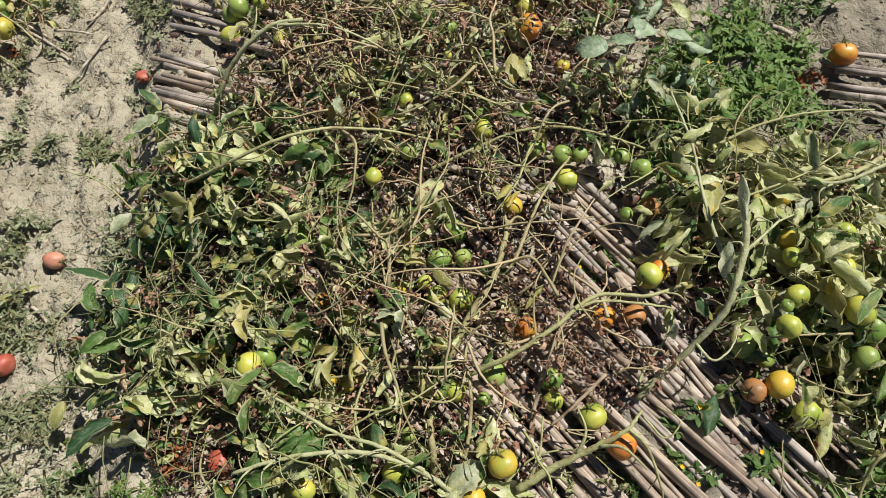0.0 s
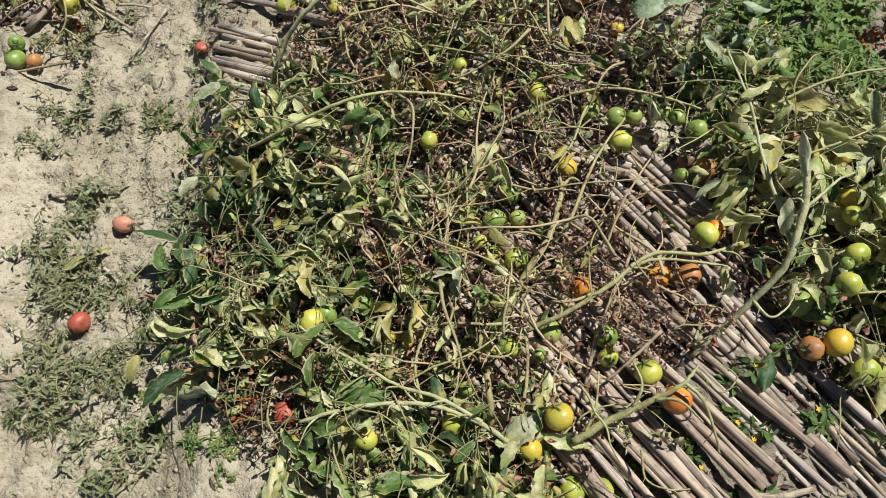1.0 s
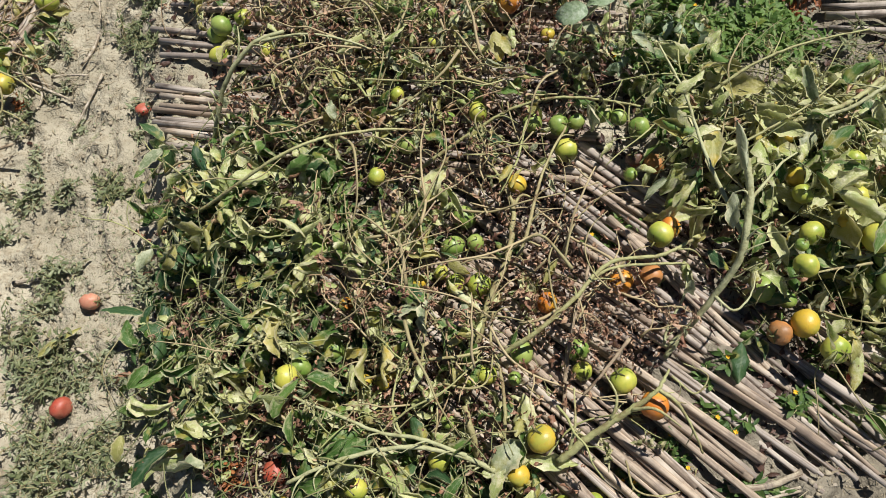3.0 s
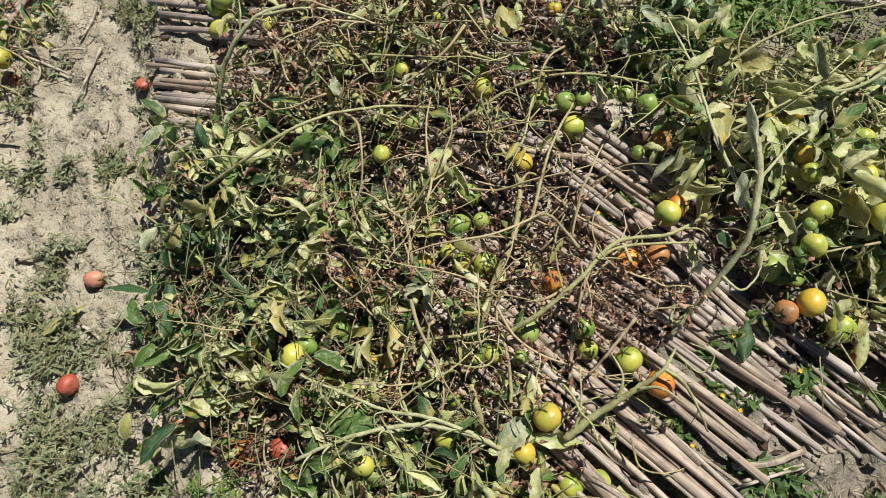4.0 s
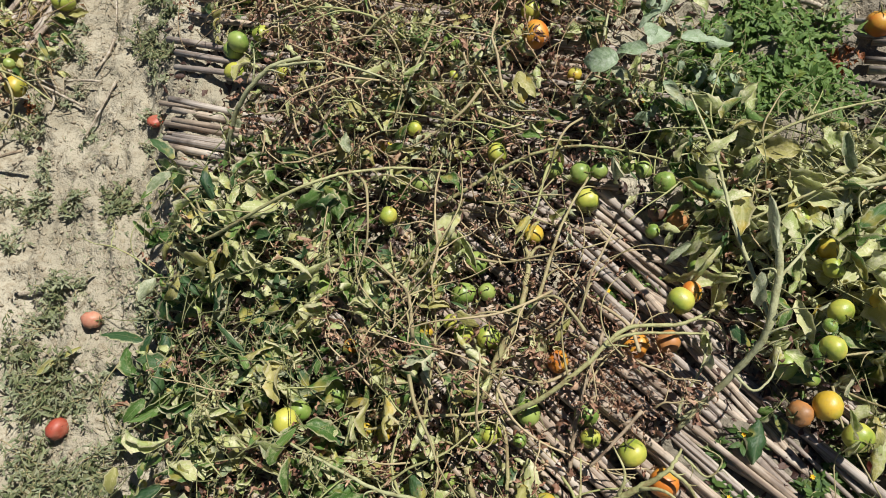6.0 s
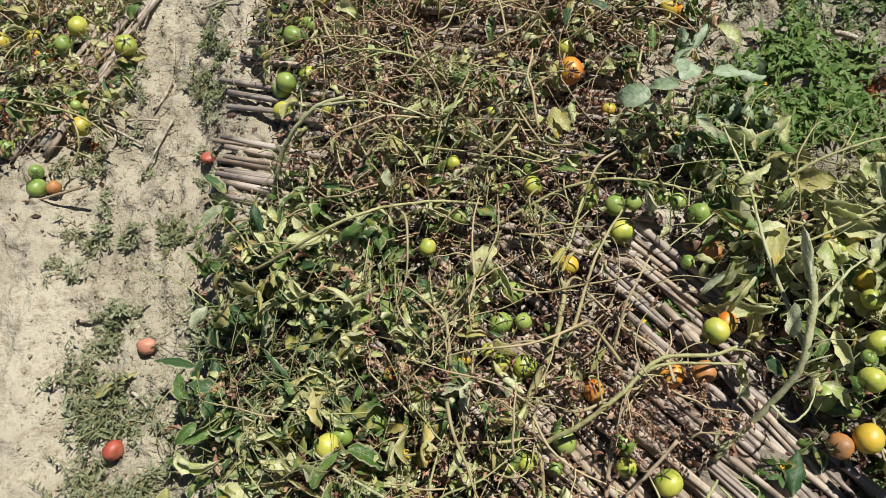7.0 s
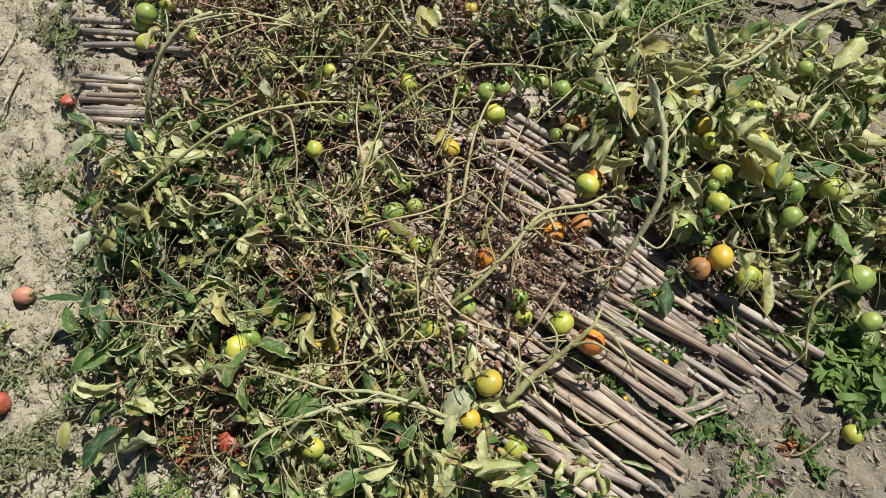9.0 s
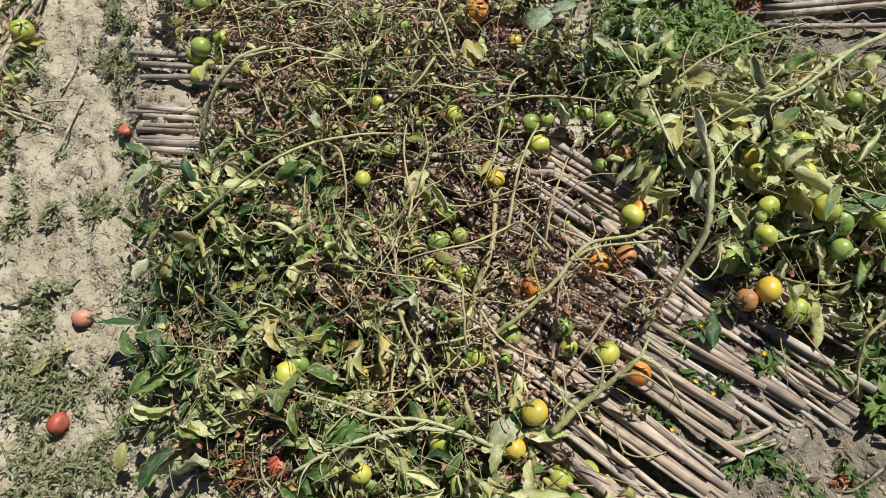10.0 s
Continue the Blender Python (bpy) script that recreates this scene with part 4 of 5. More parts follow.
stem(right, STEM_YELLOW, .003, .002, (0.806, 0.379, 0.170), (0.737, 0.385, 0.180), (0.662, 0.393, 0.170), (0.595, 0.396, 0.150))
stem(low, STEM_GREEN, .0092, .0028, (0.148, 0.189, 0.125), (0.228, 0.218, 0.155), (0.303, 0.239, 0.185), (0.359, 0.258, 0.205), (0.390, 0.287, 0.205))
stem(low, STEM_GREEN, .004, .0022, (0.359, 0.258, 0.205), (0.385, 0.225, 0.195), (0.398, 0.178, 0.165), (0.404, 0.138, 0.135))
stem(low, STEM_GREEN, .0025, .0012, (0.390, 0.274, 0.205), (0.419, 0.235, 0.195), (0.449, 0.258, 0.205), (0.415, 0.289, 0.215))
stem(low, STEM_YELLOW, .0025, .0012, (0.269, 0.160, 0.135), (0.269, 0.109, 0.125), (0.309, 0.087, 0.125), (0.368, 0.092, 0.080), (0.393, 0.118, 0.080))
stem(mid, STEM_YELLOW, .0095, .006, (0.054, 0.458, 0.110), (0.103, 0.522, 0.150), (0.164, 0.592, 0.170), (0.198, 0.667, 0.170), (0.216, 0.720, 0.170))
stem(mid, STEM_YELLOW, .005, .003, (0.172, 0.581, 0.160), (0.212, 0.615, 0.190), (0.258, 0.694, 0.200), (0.302, 0.764, 0.200), (0.369, 0.842, 0.190))
stem(mid, STEM_YELLOW, .0045, .002, (0.213, 0.710, 0.170), (0.201, 0.773, 0.190), (0.184, 0.829, 0.190), (0.178, 0.909, 0.170))
stem(mid, STEM_GREEN, .006, .004, (0.089, 0.411, 0.140), (0.173, 0.425, 0.180), (0.270, 0.465, 0.200), (0.326, 0.502, 0.200), (0.374, 0.515, 0.200), (0.454, 0.503, 0.190), (0.526, 0.517, 0.180))
stem(mid, STEM_GREEN, .004, .003, (0.299, 0.489, 0.190), (0.353, 0.502, 0.200), (0.428, 0.492, 0.190), (0.497, 0.478, 0.170))
stem(mid, STEM_YELLOW, .004, .003, (0.083, 0.429, 0.150), (0.021, 0.426, 0.170), (-0.059, 0.440, 0.170), (-0.135, 0.438, 0.160), (-0.212, 0.442, 0.150))
stem(mid, STEM_DRY, .005, .004, (0.184, 0.271, 0.100), (0.216, 0.356, 0.130), (0.255, 0.430, 0.170), (0.294, 0.484, 0.190), (0.318, 0.526, 0.190))
stem(mid, STEM_YELLOW, .0045, .003, (0.053, 0.234, 0.120), (0.079, 0.308, 0.150), (0.091, 0.384, 0.160), (0.087, 0.438, 0.160), (0.109, 0.496, 0.170))
stem(mid, STEM_YELLOW, .003, .002, (-0.070, 0.424, 0.140), (-0.036, 0.500, 0.170), (-0.003, 0.601, 0.180), (0.007, 0.704, 0.180), (0.013, 0.804, 0.170))
stem(mid, STEM_YELLOW, .003, .002, (-0.069, 0.555, 0.140), (-0.059, 0.638, 0.160), (-0.073, 0.751, 0.160), (-0.074, 0.828, 0.150))
stem(mid, STEM_DRY, .003, .002, (-0.107, 0.673, 0.140), (-0.018, 0.716, 0.170), (0.054, 0.771, 0.180))
stem(mid, STEM_YELLOW, .0025, .0015, (-0.048, 0.388, 0.140), (-0.053, 0.330, 0.150), (-0.071, 0.285, 0.140), (-0.063, 0.262, 0.120))
stem(mid, STEM_YELLOW, .003, .0018, (-0.028, 0.387, 0.150), (0.028, 0.358, 0.170), (0.064, 0.366, 0.170), (0.089, 0.417, 0.170))
stem(low, STEM_YELLOW, .0085, .007, (-0.006, 0.229, 0.070), (0.003, 0.278, 0.135), (0.005, 0.332, 0.155))
stem(low, STEM_PALE, .006, .0045, (0.029, 0.201, 0.135), (-0.025, 0.243, 0.155), (-0.094, 0.274, 0.175), (-0.158, 0.288, 0.185), (-0.224, 0.290, 0.195), (-0.296, 0.285, 0.195), (-0.367, 0.275, 0.185))
stem(low, STEM_PALE, .005, .003, (-0.015, 0.240, 0.155), (-0.088, 0.288, 0.185), (-0.163, 0.320, 0.185), (-0.237, 0.372, 0.185), (-0.329, 0.438, 0.175), (-0.378, 0.483, 0.165))
stem(low, STEM_GREEN, .003, .002, (-0.166, 0.322, 0.175), (-0.096, 0.347, 0.195), (-0.022, 0.360, 0.205), (0.067, 0.406, 0.195))
stem(low, STEM_GREEN, .003, .002, (-0.600, 0.440, 0.060), (-0.677, 0.440, 0.050), (-0.761, 0.422, 0.035), (-0.809, 0.402, 0.030))
stem(left, STEM_GREEN, .005, .0035, (-0.616, 0.973, 0.120), (-0.477, 0.926, 0.200), (-0.368, 0.914, 0.260), (-0.253, 0.922, 0.300), (-0.173, 0.935, 0.300), (-0.110, 0.952, 0.270), (-0.013, 0.962, 0.220), (0.080, 0.946, 0.180))
stem(left, STEM_GREEN, .0035, .002, (-0.430, 0.928, 0.220), (-0.464, 0.949, 0.230), (-0.532, 1.049, 0.200), (-0.624, 1.167, 0.150), (-0.664, 1.234, 0.120))
stem(left, STEM_GREEN, .0045, .003, (-0.667, 0.782, 0.050), (-0.634, 0.847, 0.100), (-0.581, 0.907, 0.140), (-0.548, 0.954, 0.150))
stem(left, STEM_GREEN, .003, .002, (-0.410, 0.889, 0.160), (-0.410, 0.946, 0.200), (-0.430, 1.030, 0.200), (-0.455, 1.114, 0.180))
stem(left, STEM_DRY, .005, .004, (-0.363, 0.734, 0.060), (-0.278, 0.797, 0.100), (-0.188, 0.865, 0.120), (-0.124, 0.905, 0.120))
stem(top, STEM_PALE, .0075, .006, (-0.492, 1.178, 0.080), (-0.445, 1.203, 0.140), (-0.393, 1.234, 0.200), (-0.330, 1.255, 0.250), (-0.257, 1.274, 0.280), (-0.185, 1.275, 0.280))
stem(top, STEM_PALE, .004, .0025, (-0.257, 1.274, 0.280), (-0.133, 1.245, 0.280), (-0.038, 1.205, 0.250), (0.024, 1.178, 0.200))
stem(top, STEM_DRY, .008, .006, (-0.356, 1.109, 0.130), (-0.278, 1.163, 0.160), (-0.200, 1.197, 0.190), (-0.138, 1.226, 0.210))
stem(top, STEM_DRY, .006, .004, (-0.309, 1.092, 0.130), (-0.231, 1.128, 0.160), (-0.168, 1.168, 0.190), (-0.135, 1.207, 0.200))
stem(top, STEM_GREEN, .005, .003, (0.006, 0.878, 0.130), (0.090, 0.899, 0.150), (0.177, 0.916, 0.170), (0.267, 0.927, 0.190), (0.359, 0.916, 0.200), (0.449, 0.885, 0.190), (0.532, 0.839, 0.180))
stem(top, STEM_YELLOW, .004, .002, (0.164, 1.094, 0.160), (0.254, 1.012, 0.170), (0.320, 0.963, 0.170), (0.378, 0.941, 0.170))
stem(top, STEM_YELLOW, .003, .002, (-0.211, 1.282, 0.220), (-0.179, 1.165, 0.200), (-0.142, 1.082, 0.180), (-0.101, 1.031, 0.160))
stem(top, STEM_YELLOW, .0035, .002, (0.397, 0.968, 0.120), (0.435, 1.028, 0.150), (0.464, 1.082, 0.170))
stem(top, STEM_GREEN, .003, .002, (-0.127, 1.192, 0.170), (0.009, 1.116, 0.190), (0.133, 1.059, 0.180), (0.205, 0.982, 0.160))
stem(top, STEM_YELLOW, .004, .003, (-0.277, 1.721, 0.160), (-0.234, 1.555, 0.180), (-0.122, 1.483, 0.180), (0.002, 1.480, 0.170), (0.104, 1.422, 0.160))
stem(top, STEM_YELLOW, .005, .003, (0.065, 1.545, 0.150), (0.192, 1.511, 0.180), (0.309, 1.488, 0.180), (0.452, 1.468, 0.170), (0.574, 1.494, 0.140))
stem(top, STEM_PALE, .004, .003, (0.431, 1.035, 0.120), (0.464, 1.113, 0.140), (0.504, 1.216, 0.150), (0.543, 1.306, 0.140))
stem(far, STEM_GREEN, .005, .003, (-1.465, 1.845, 0.120), (-1.288, 1.748, 0.150), (-1.172, 1.683, 0.150), (-1.075, 1.619, 0.130), (-0.994, 1.535, 0.100))
stem(far, STEM_YELLOW, .004, .002, (-1.157, 1.694, 0.120), (-1.122, 1.602, 0.110), (-1.142, 1.552, 0.080), (-1.202, 1.503, 0.060), (-1.233, 1.437, 0.040))
stem(far, STEM_YELLOW, .003, .0015, (-1.142, 1.552, 0.080), (-1.117, 1.536, 0.050), (-1.084, 1.495, 0.030))
stem(far, STEM_DRY, .005, .003, (-1.100, 1.414, 0.080), (-1.285, 1.435, 0.060), (-1.412, 1.462, 0.060))
stem(right, STEM_PALE, .006, .004, (1.158, 0.736, 0.200), (1.049, 0.719, 0.220), (0.950, 0.685, 0.230), (0.867, 0.668, 0.220), (0.795, 0.693, 0.200))
stem(right, STEM_YELLOW, .0045, .003, (0.922, 0.174, 0.110), (0.840, 0.177, 0.140), (0.784, 0.161, 0.140), (0.762, 0.126, 0.100), (0.736, 0.070, 0.070))
stem(right, STEM_GREEN, .003, .002, (0.785, 0.512, 0.180), (0.852, 0.463, 0.200), (0.918, 0.406, 0.200), (0.991, 0.352, 0.180))
stem(right, STEM_GREEN, .003, .002, (0.899, 0.489, 0.160), (0.900, 0.405, 0.180), (0.938, 0.351, 0.160))
stem(right, STEM_DRY, .003, .002, (0.729, -0.067, 0.020), (0.657, -0.086, 0.015), (0.623, -0.069, 0.020))
stem(low, STEM_DRY, .004, .003, (0.346, 0.366, 0.175), (0.278, 0.319, 0.165), (0.230, 0.290, 0.155))
leaf(right, 0.608, 0.550, 0.365, 0.110, 76, 2, 0, 'grey', 'curl', 0.29)
leaf(right, 0.583, 0.523, 0.335, 0.073, -122, -23, 20, 'grey', 'droop', 0.76)
leaf(right, 0.588, 0.803, 0.255, 0.070, 19, 14, 0, 'pale', 'flat', 0.85)
leaf(right, 0.831, 0.764, 0.265, 0.091, -94, -26, 30, 'grey', 'flat', 0.76)
leaf(right, 0.703, 0.618, 0.255, 0.066, -5, 5, 0, 'pale', 'crisp', 1.14)
leaf(right, 0.514, 0.641, 0.215, 0.065, -156, 5, 0, 'grey', 'flat', 0.76)
leaf(right, 0.485, 0.431, 0.215, 0.064, -110, -38, 0, 'grey', 'flat', 0.85)
leaf(right, 0.527, 0.469, 0.235, 0.065, -45, -25, 0, 'dark', 'flat', 0.95)
leaf(right, 0.614, 0.414, 0.185, 0.083, -35, -12, -20, 'pale', 'flat', 0.76)
leaf(right, 0.687, 0.246, 0.155, 0.067, -152, -25, 0, 'pale', 'curl', 0.65)
leaf(right, 0.673, 0.297, 0.205, 0.071, -81, -33, 0, 'pale', 'curl', 0.58)
leaf(right, 0.847, 0.530, 0.235, 0.089, -172, 11, 0, 'pale', 'crisp', 1.04)
leaf(right, 0.787, 0.588, 0.255, 0.083, 22, -4, 0, 'green', 'flat', 0.85)
leaf(right, 0.757, 0.491, 0.255, 0.061, 93, 16, 0, 'green', 'curl', 0.65)
leaf(right, 0.688, 0.779, 0.235, 0.064, -143, -5, 0, 'pale', 'crisp', 1.14)
leaf(right, 0.643, 0.702, 0.235, 0.065, 176, -5, 20, 'pale', 'flat', 0.85)
leaf(top, -0.244, 1.157, 0.235, 0.110, 90, 8, 0, 'pale', 'curl', 0.29)
leaf(top, 0.039, 1.170, 0.255, 0.061, 29, 5, 0, 'pale', 'curl', 0.65)
leaf(top, 0.078, 1.121, 0.235, 0.106, -47, -3, 0, 'pale', 'curl', 0.25)
leaf(top, 0.288, 1.109, 0.235, 0.072, -99, -4, 0, 'yellow', 'flat', 1.14)
leaf(top, -0.295, 1.098, 0.205, 0.097, -23, -3, 0, 'dark', 'flat', 0.43)
leaf(top, 0.421, 0.852, 0.235, 0.088, -88, -26, 0, 'grey', 'curl', 0.65)
leaf(top, -0.080, 1.201, 0.235, 0.094, 16, 10, 0, 'pale', 'curl', 0.58)
leaf(top, 0.563, 0.980, 0.235, 0.062, -51, -27, 0, 'grey', 'flat', 0.85)
leaf(mid, 0.085, 0.781, 0.225, 0.089, -79, -26, 0, 'pale', 'curl', 0.65)
leaf(mid, 0.198, 0.743, 0.225, 0.053, 45, 6, 0, 'yellow', 'curl', 0.72)
leaf(mid, 0.217, 0.728, 0.215, 0.052, 45, -6, 0, 'yellow', 'curl', 0.72)
leaf(mid, -0.138, 0.748, 0.185, 0.091, -59, -11, 0, 'pale', 'flat', 1.04)
leaf(mid, -0.006, 0.483, 0.205, 0.040, 35, 8, 0, 'pale', 'crisp', 0.95)
leaf(left, -0.281, 0.767, 0.215, 0.110, 15, 7, 0, 'pale', 'curl', 0.29)
leaf(left, -0.269, 0.699, 0.205, 0.064, -22, -5, 0, 'pale', 'curl', 0.72)
leaf(left, -0.544, 0.836, 0.175, 0.104, -20, -3, 0, 'dark', 'flat', 0.43)
leaf(left, -0.488, 0.737, 0.165, 0.110, -54, -8, 0, 'dark', 'flat', 0.33)
leaf(left, -0.670, 0.992, 0.105, 0.110, 144, -2, 0, 'pale', 'flat', 0.26)
leaf(left, -0.641, 0.978, 0.145, 0.110, 130, -2, 0, 'green', 'flat', 0.33)
leaf(left, -0.598, 1.155, 0.155, 0.094, 151, 3, 0, 'green', 'curl', 0.72)
leaf(left, -0.289, 0.642, 0.195, 0.064, 114, 5, 0, 'pale', 'curl', 0.86)
leaf(left, -0.377, 0.777, 0.195, 0.049, -60, -35, 0, 'dark', 'flat', 0.76)
leaf(left, -0.490, 0.816, 0.185, 0.085, -165, -27, 0, 'green', 'flat', 0.85)
leaf(low, -0.379, 0.408, 0.185, 0.094, 39, 10, 0, 'green', 'flat', 0.71)
leaf(low, -0.555, 0.522, 0.135, 0.110, -29, 7, 0, 'pale', 'curl', 0.27)
leaf(low, -0.334, 0.559, 0.165, 0.051, -50, 6, 0, 'pale', 'curl', 0.58)
leaf(low, -0.226, 0.290, 0.205, 0.104, -155, -9, 0, 'pale', 'curl', 0.32)
leaf(low, -0.195, 0.467, 0.185, 0.090, -114, -4, 0, 'pale', 'curl', 0.58)
leaf(low, -0.084, 0.378, 0.195, 0.078, 55, 12, 0, 'pale', 'flat', 0.76)
leaf(low, -0.440, 0.439, 0.155, 0.110, -36, 3, 0, 'pale', 'curl', 0.22)
leaf(low, -0.520, 0.410, 0.110, 0.075, -109, -32, 0, 'pale', 'curl', 0.65)
leaf(low, 0.043, 0.196, 0.165, 0.062, -128, -5, 0, 'pale', 'flat', 0.85)
leaf(low, 0.090, 0.150, 0.155, 0.076, -115, -13, 0, 'pale', 'flat', 0.76)
leaf(low, -0.074, 0.171, 0.165, 0.059, 37, 5, 0, 'green', 'flat', 0.85)
leaf(low, -0.625, 0.525, 0.080, 0.075, 150, -9, 0, 'green', 'curl', 0.6)
leaf(low, -0.640, 0.500, 0.070, 0.062, -150, -12, 0, 'green', 'curl', 0.86)
leaf(low, -0.470, 0.573, 0.155, 0.063, 82, 16, 0, 'pale', 'crisp', 0.95)
leaf(low, 0.085, 0.250, 0.165, 0.063, 56, 15, 0, 'yellow', 'crisp', 0.95)
leaf(weedy, 0.544, 1.039, 0.305, 0.067, 29, 5, 0, 'silver', 'broad', 1.26)
leaf(weedy, 0.536, 1.026, 0.305, 0.068, 149, 5, 0, 'silver', 'broad', 1.09)
leaf(weedy, 0.609, 1.039, 0.295, 0.073, -9, -13, 0, 'silver', 'broad', 1.03)
leaf(weedy, 0.478, 1.025, 0.295, 0.080, 145, -12, 0, 'silver', 'broad', 1.26)
leaf(weedy, 0.553, 1.052, 0.305, 0.047, 86, 7, 0, 'silver', 'broad', 1.26)
leaf(weedy, 0.563, 0.990, 0.235, 0.058, -44, -43, 0, 'silver', 'broad', 1.15)
leaf(weedy, 0.556, 1.030, 0.285, 0.027, -1, -38, 0, 'silver', 'broad', 1.15)
leaf(top, 0.393, 1.398, 0.235, 0.069, -113, -14, 0, 'dark', 'flat', 0.95)
leaf(top, 0.437, 1.376, 0.235, 0.066, -29, -15, 0, 'dark', 'flat', 0.95)
leaf(top, 0.198, 1.424, 0.235, 0.080, -104, -12, 0, 'green', 'flat', 0.76)
leaf(top, -0.199, 1.620, 0.235, 0.086, -45, -4, 0, 'pale', 'curl', 0.72)
leaf(top, 0.288, 1.106, 0.225, 0.066, -73, -5, 0, 'yellow', 'flat', 1.14)
leaf(top, -0.028, 1.487, 0.235, 0.106, -89, -3, 0, 'green', 'curl', 0.29)
leaf(far, -1.020, 1.764, 0.135, 0.097, -80, -24, 0, 'dark', 'flat', 0.43)
leaf(right, 0.839, 0.429, 0.255, 0.078, -134, -4, 0, 'green', 'flat', 0.76)
leaf(right, 0.880, 0.453, 0.275, 0.110, 30, 3, 0, 'pale', 'curl', 0.29)
leaf(right, 1.031, 0.483, 0.235, 0.072, -111, -14, 0, 'dark', 'flat', 0.85)
leaf(right, 0.961, 0.485, 0.235, 0.062, 173, -5, 0, 'green', 'flat', 0.95)
leaf(right, 0.963, 0.428, 0.235, 0.052, -53, -6, 0, 'pale', 'crisp', 0.95)
leaf(right, 0.865, 0.588, 0.255, 0.058, 3, -5, 0, 'pale', 'crisp', 1.23)
stick(-0.852, 1.618, -0.962, 1.449, 0.45, 'thin dry stick lying on bare soil')
stick(-1.221, 1.781, -1.020, 1.635, 0.6, 'pale dry stick on the soil')
stick(-1.115, 1.689, -0.963, 1.564, 0.6, 'pale dry stick on the soil')
stick(-1.025, 1.673, -0.896, 1.627, 0.6, 'short dry cane piece on the soil')
stick(-1.059, 1.631, -1.085, 1.571, 0.55, 'short broken cane on the soil')
stick(-0.859, 1.786, -0.921, 1.678, 0.7, 'split dry cane on the soil')
stick(0.433, 0.070, 0.565, 0.068, 0.9, 'pale cut cane lying on bare soil')
stick(0.435, 0.041, 0.564, 0.044, 0.45, 'thin dry stick on bare soil')
stick(-0.725, 1.134, -0.643, 1.196, 0.7, 'broken grey cane beside the vines')
stick(0.023, 1.824, 0.331, 1.725, 0.9, 'pale dry cane across the bed')
stick(0.965, 1.234, 1.021, 1.202, 1.0, 'short pale cane among weeds')
stick(-1.138, 1.005, -1.055, 0.991, 0.8, 'grey broken stick on the soil')
sheath = thing("dry_leaf", -1.052, 0.765, ground_z(-1.052, 0.765), "pale yellow dry leaf sheath lying on the weeds", "dry leaf")
part("blade", SHAPES["flat"]["yellow"][2], sheath, "", pose(0, 0, 0.035, 0, 0, 20) @ Matrix.Diagonal((0.135, 0.055, 0.06, 1)))
part("blade", SHAPES["curl"]["pale"][3], sheath, "", pose(0.01, -0.005, 0.04, 0, 4, 24) @ Matrix.Diagonal((0.11, 0.04, 0.06, 1)))
stick(-0.953, 0.765, -0.898, 0.705, 0.6, 'short dry straw piece')
stick(-0.544, 0.398, -0.438, 0.353, 0.9, 'grey cane half under the vines')
stick(-0.730, 2.011, -0.550, 1.940, 0.6, 'dry stick on the soil')
stick(-0.861, 1.963, -0.855, 1.832, 0.4, 'thin dry stick on the soil')
stick(0.434, 0.034, 0.619, 0.033, 0.45, 'thin dry stick on bare soil')
stick(0.901, 1.415, 0.946, 1.423, 0.9, 'short pale cane on soil')
clump(0.995, 1.057, 0.05, 60, 'heap of rusty orange shrivelled leaves on soil')
clump(0.922, 1.466, 0.04, 40, 'rusty orange withered leaves on bare soil')
clump(0.890, 1.379, 0.03, 36, 'rusty orange withered leaves on bare soil')
clump(-1.148, 1.629, 0.02, 14, 'small rusty dry leaf on the soil')
clump(-0.527, 0.336, 0.04, 50, 'rusty rotting leaf heap under the vines')
clump(0.653, -0.068, 0.02, 16, 'small rusty dry leaves on bare soil')
lay_cane(mat_low, 0.123, 0.228, 0.274, -0.061, 0.016, 2.0)
lay_cane(mat_low, 0.187, 0.094, 0.333, -0.042, 0.016, 1.1)

# ---------------------------------------------------------------- foliage
foliage(left, -0.46, 0.80, 0.21, 0.36, 0, 96, 0.03, 0.17, SHADY, 21, 1.15)
foliage(left_edge, -0.45, 0.85, 0.22, 0.34, 0, 58, 0.09, 0.20, LUSH, 22, 1.1)
foliage(low_edge, -0.42, 0.46, 0.32, 0.20, -20, 92, 0.03, 0.16, LUSH, 23, 1.2)
foliage(low, -0.20, 0.24, 0.36, 0.13, -15, 66, 0.03, 0.15, LUSH, 24, 1.2)
foliage(low_front, -0.05, 0.12, 0.25, 0.12, -15, 44, 0.02, 0.11, GREENS, 25, 1.15)
foliage(mid, -0.12, 0.70, 0.18, 0.30, 20, 52, 0.06, 0.16, GREENS, 226, 1.05)
foliage(mid, -0.02, 0.66, 0.22, 0.30, 20, 40, 0.04, 0.15, WITHER, 26, 0.9)
foliage(top, 0.06, 1.15, 0.46, 0.25, -20, 78, 0.04, 0.17, WITHER, 27, 0.85)
foliage(top_mid, 0.12, 1.12, 0.44, 0.24, -20, 58, 0.07, 0.19, DUSTY, 127, 0.8)
foliage(top_far, 0.00, 1.50, 0.48, 0.20, -22, 60, 0.04, 0.16, WITHER, 28, 0.85)
foliage(top_side, -0.40, 1.40, 0.16, 0.22, 0, 14, 0.02, 0.10, GREENS, 29, 0.9)
foliage(right, 0.80, 0.62, 0.22, 0.28, 20, 124, 0.06, 0.19, POWDER, 30, 1.15)
foliage(right_far, 1.02, 0.46, 0.22, 0.32, 20, 120, 0.05, 0.20, POWDER, 31, 1.15)
foliage(right_top, 0.86, 0.74, 0.16, 0.12, 0, 14, 0.08, 0.18, POWDER, 232, 1.2)
foliage(right_top, 0.84, 0.70, 0.15, 0.12, 0, 34, 0.09, 0.19, POWDER, 332, 1.2)
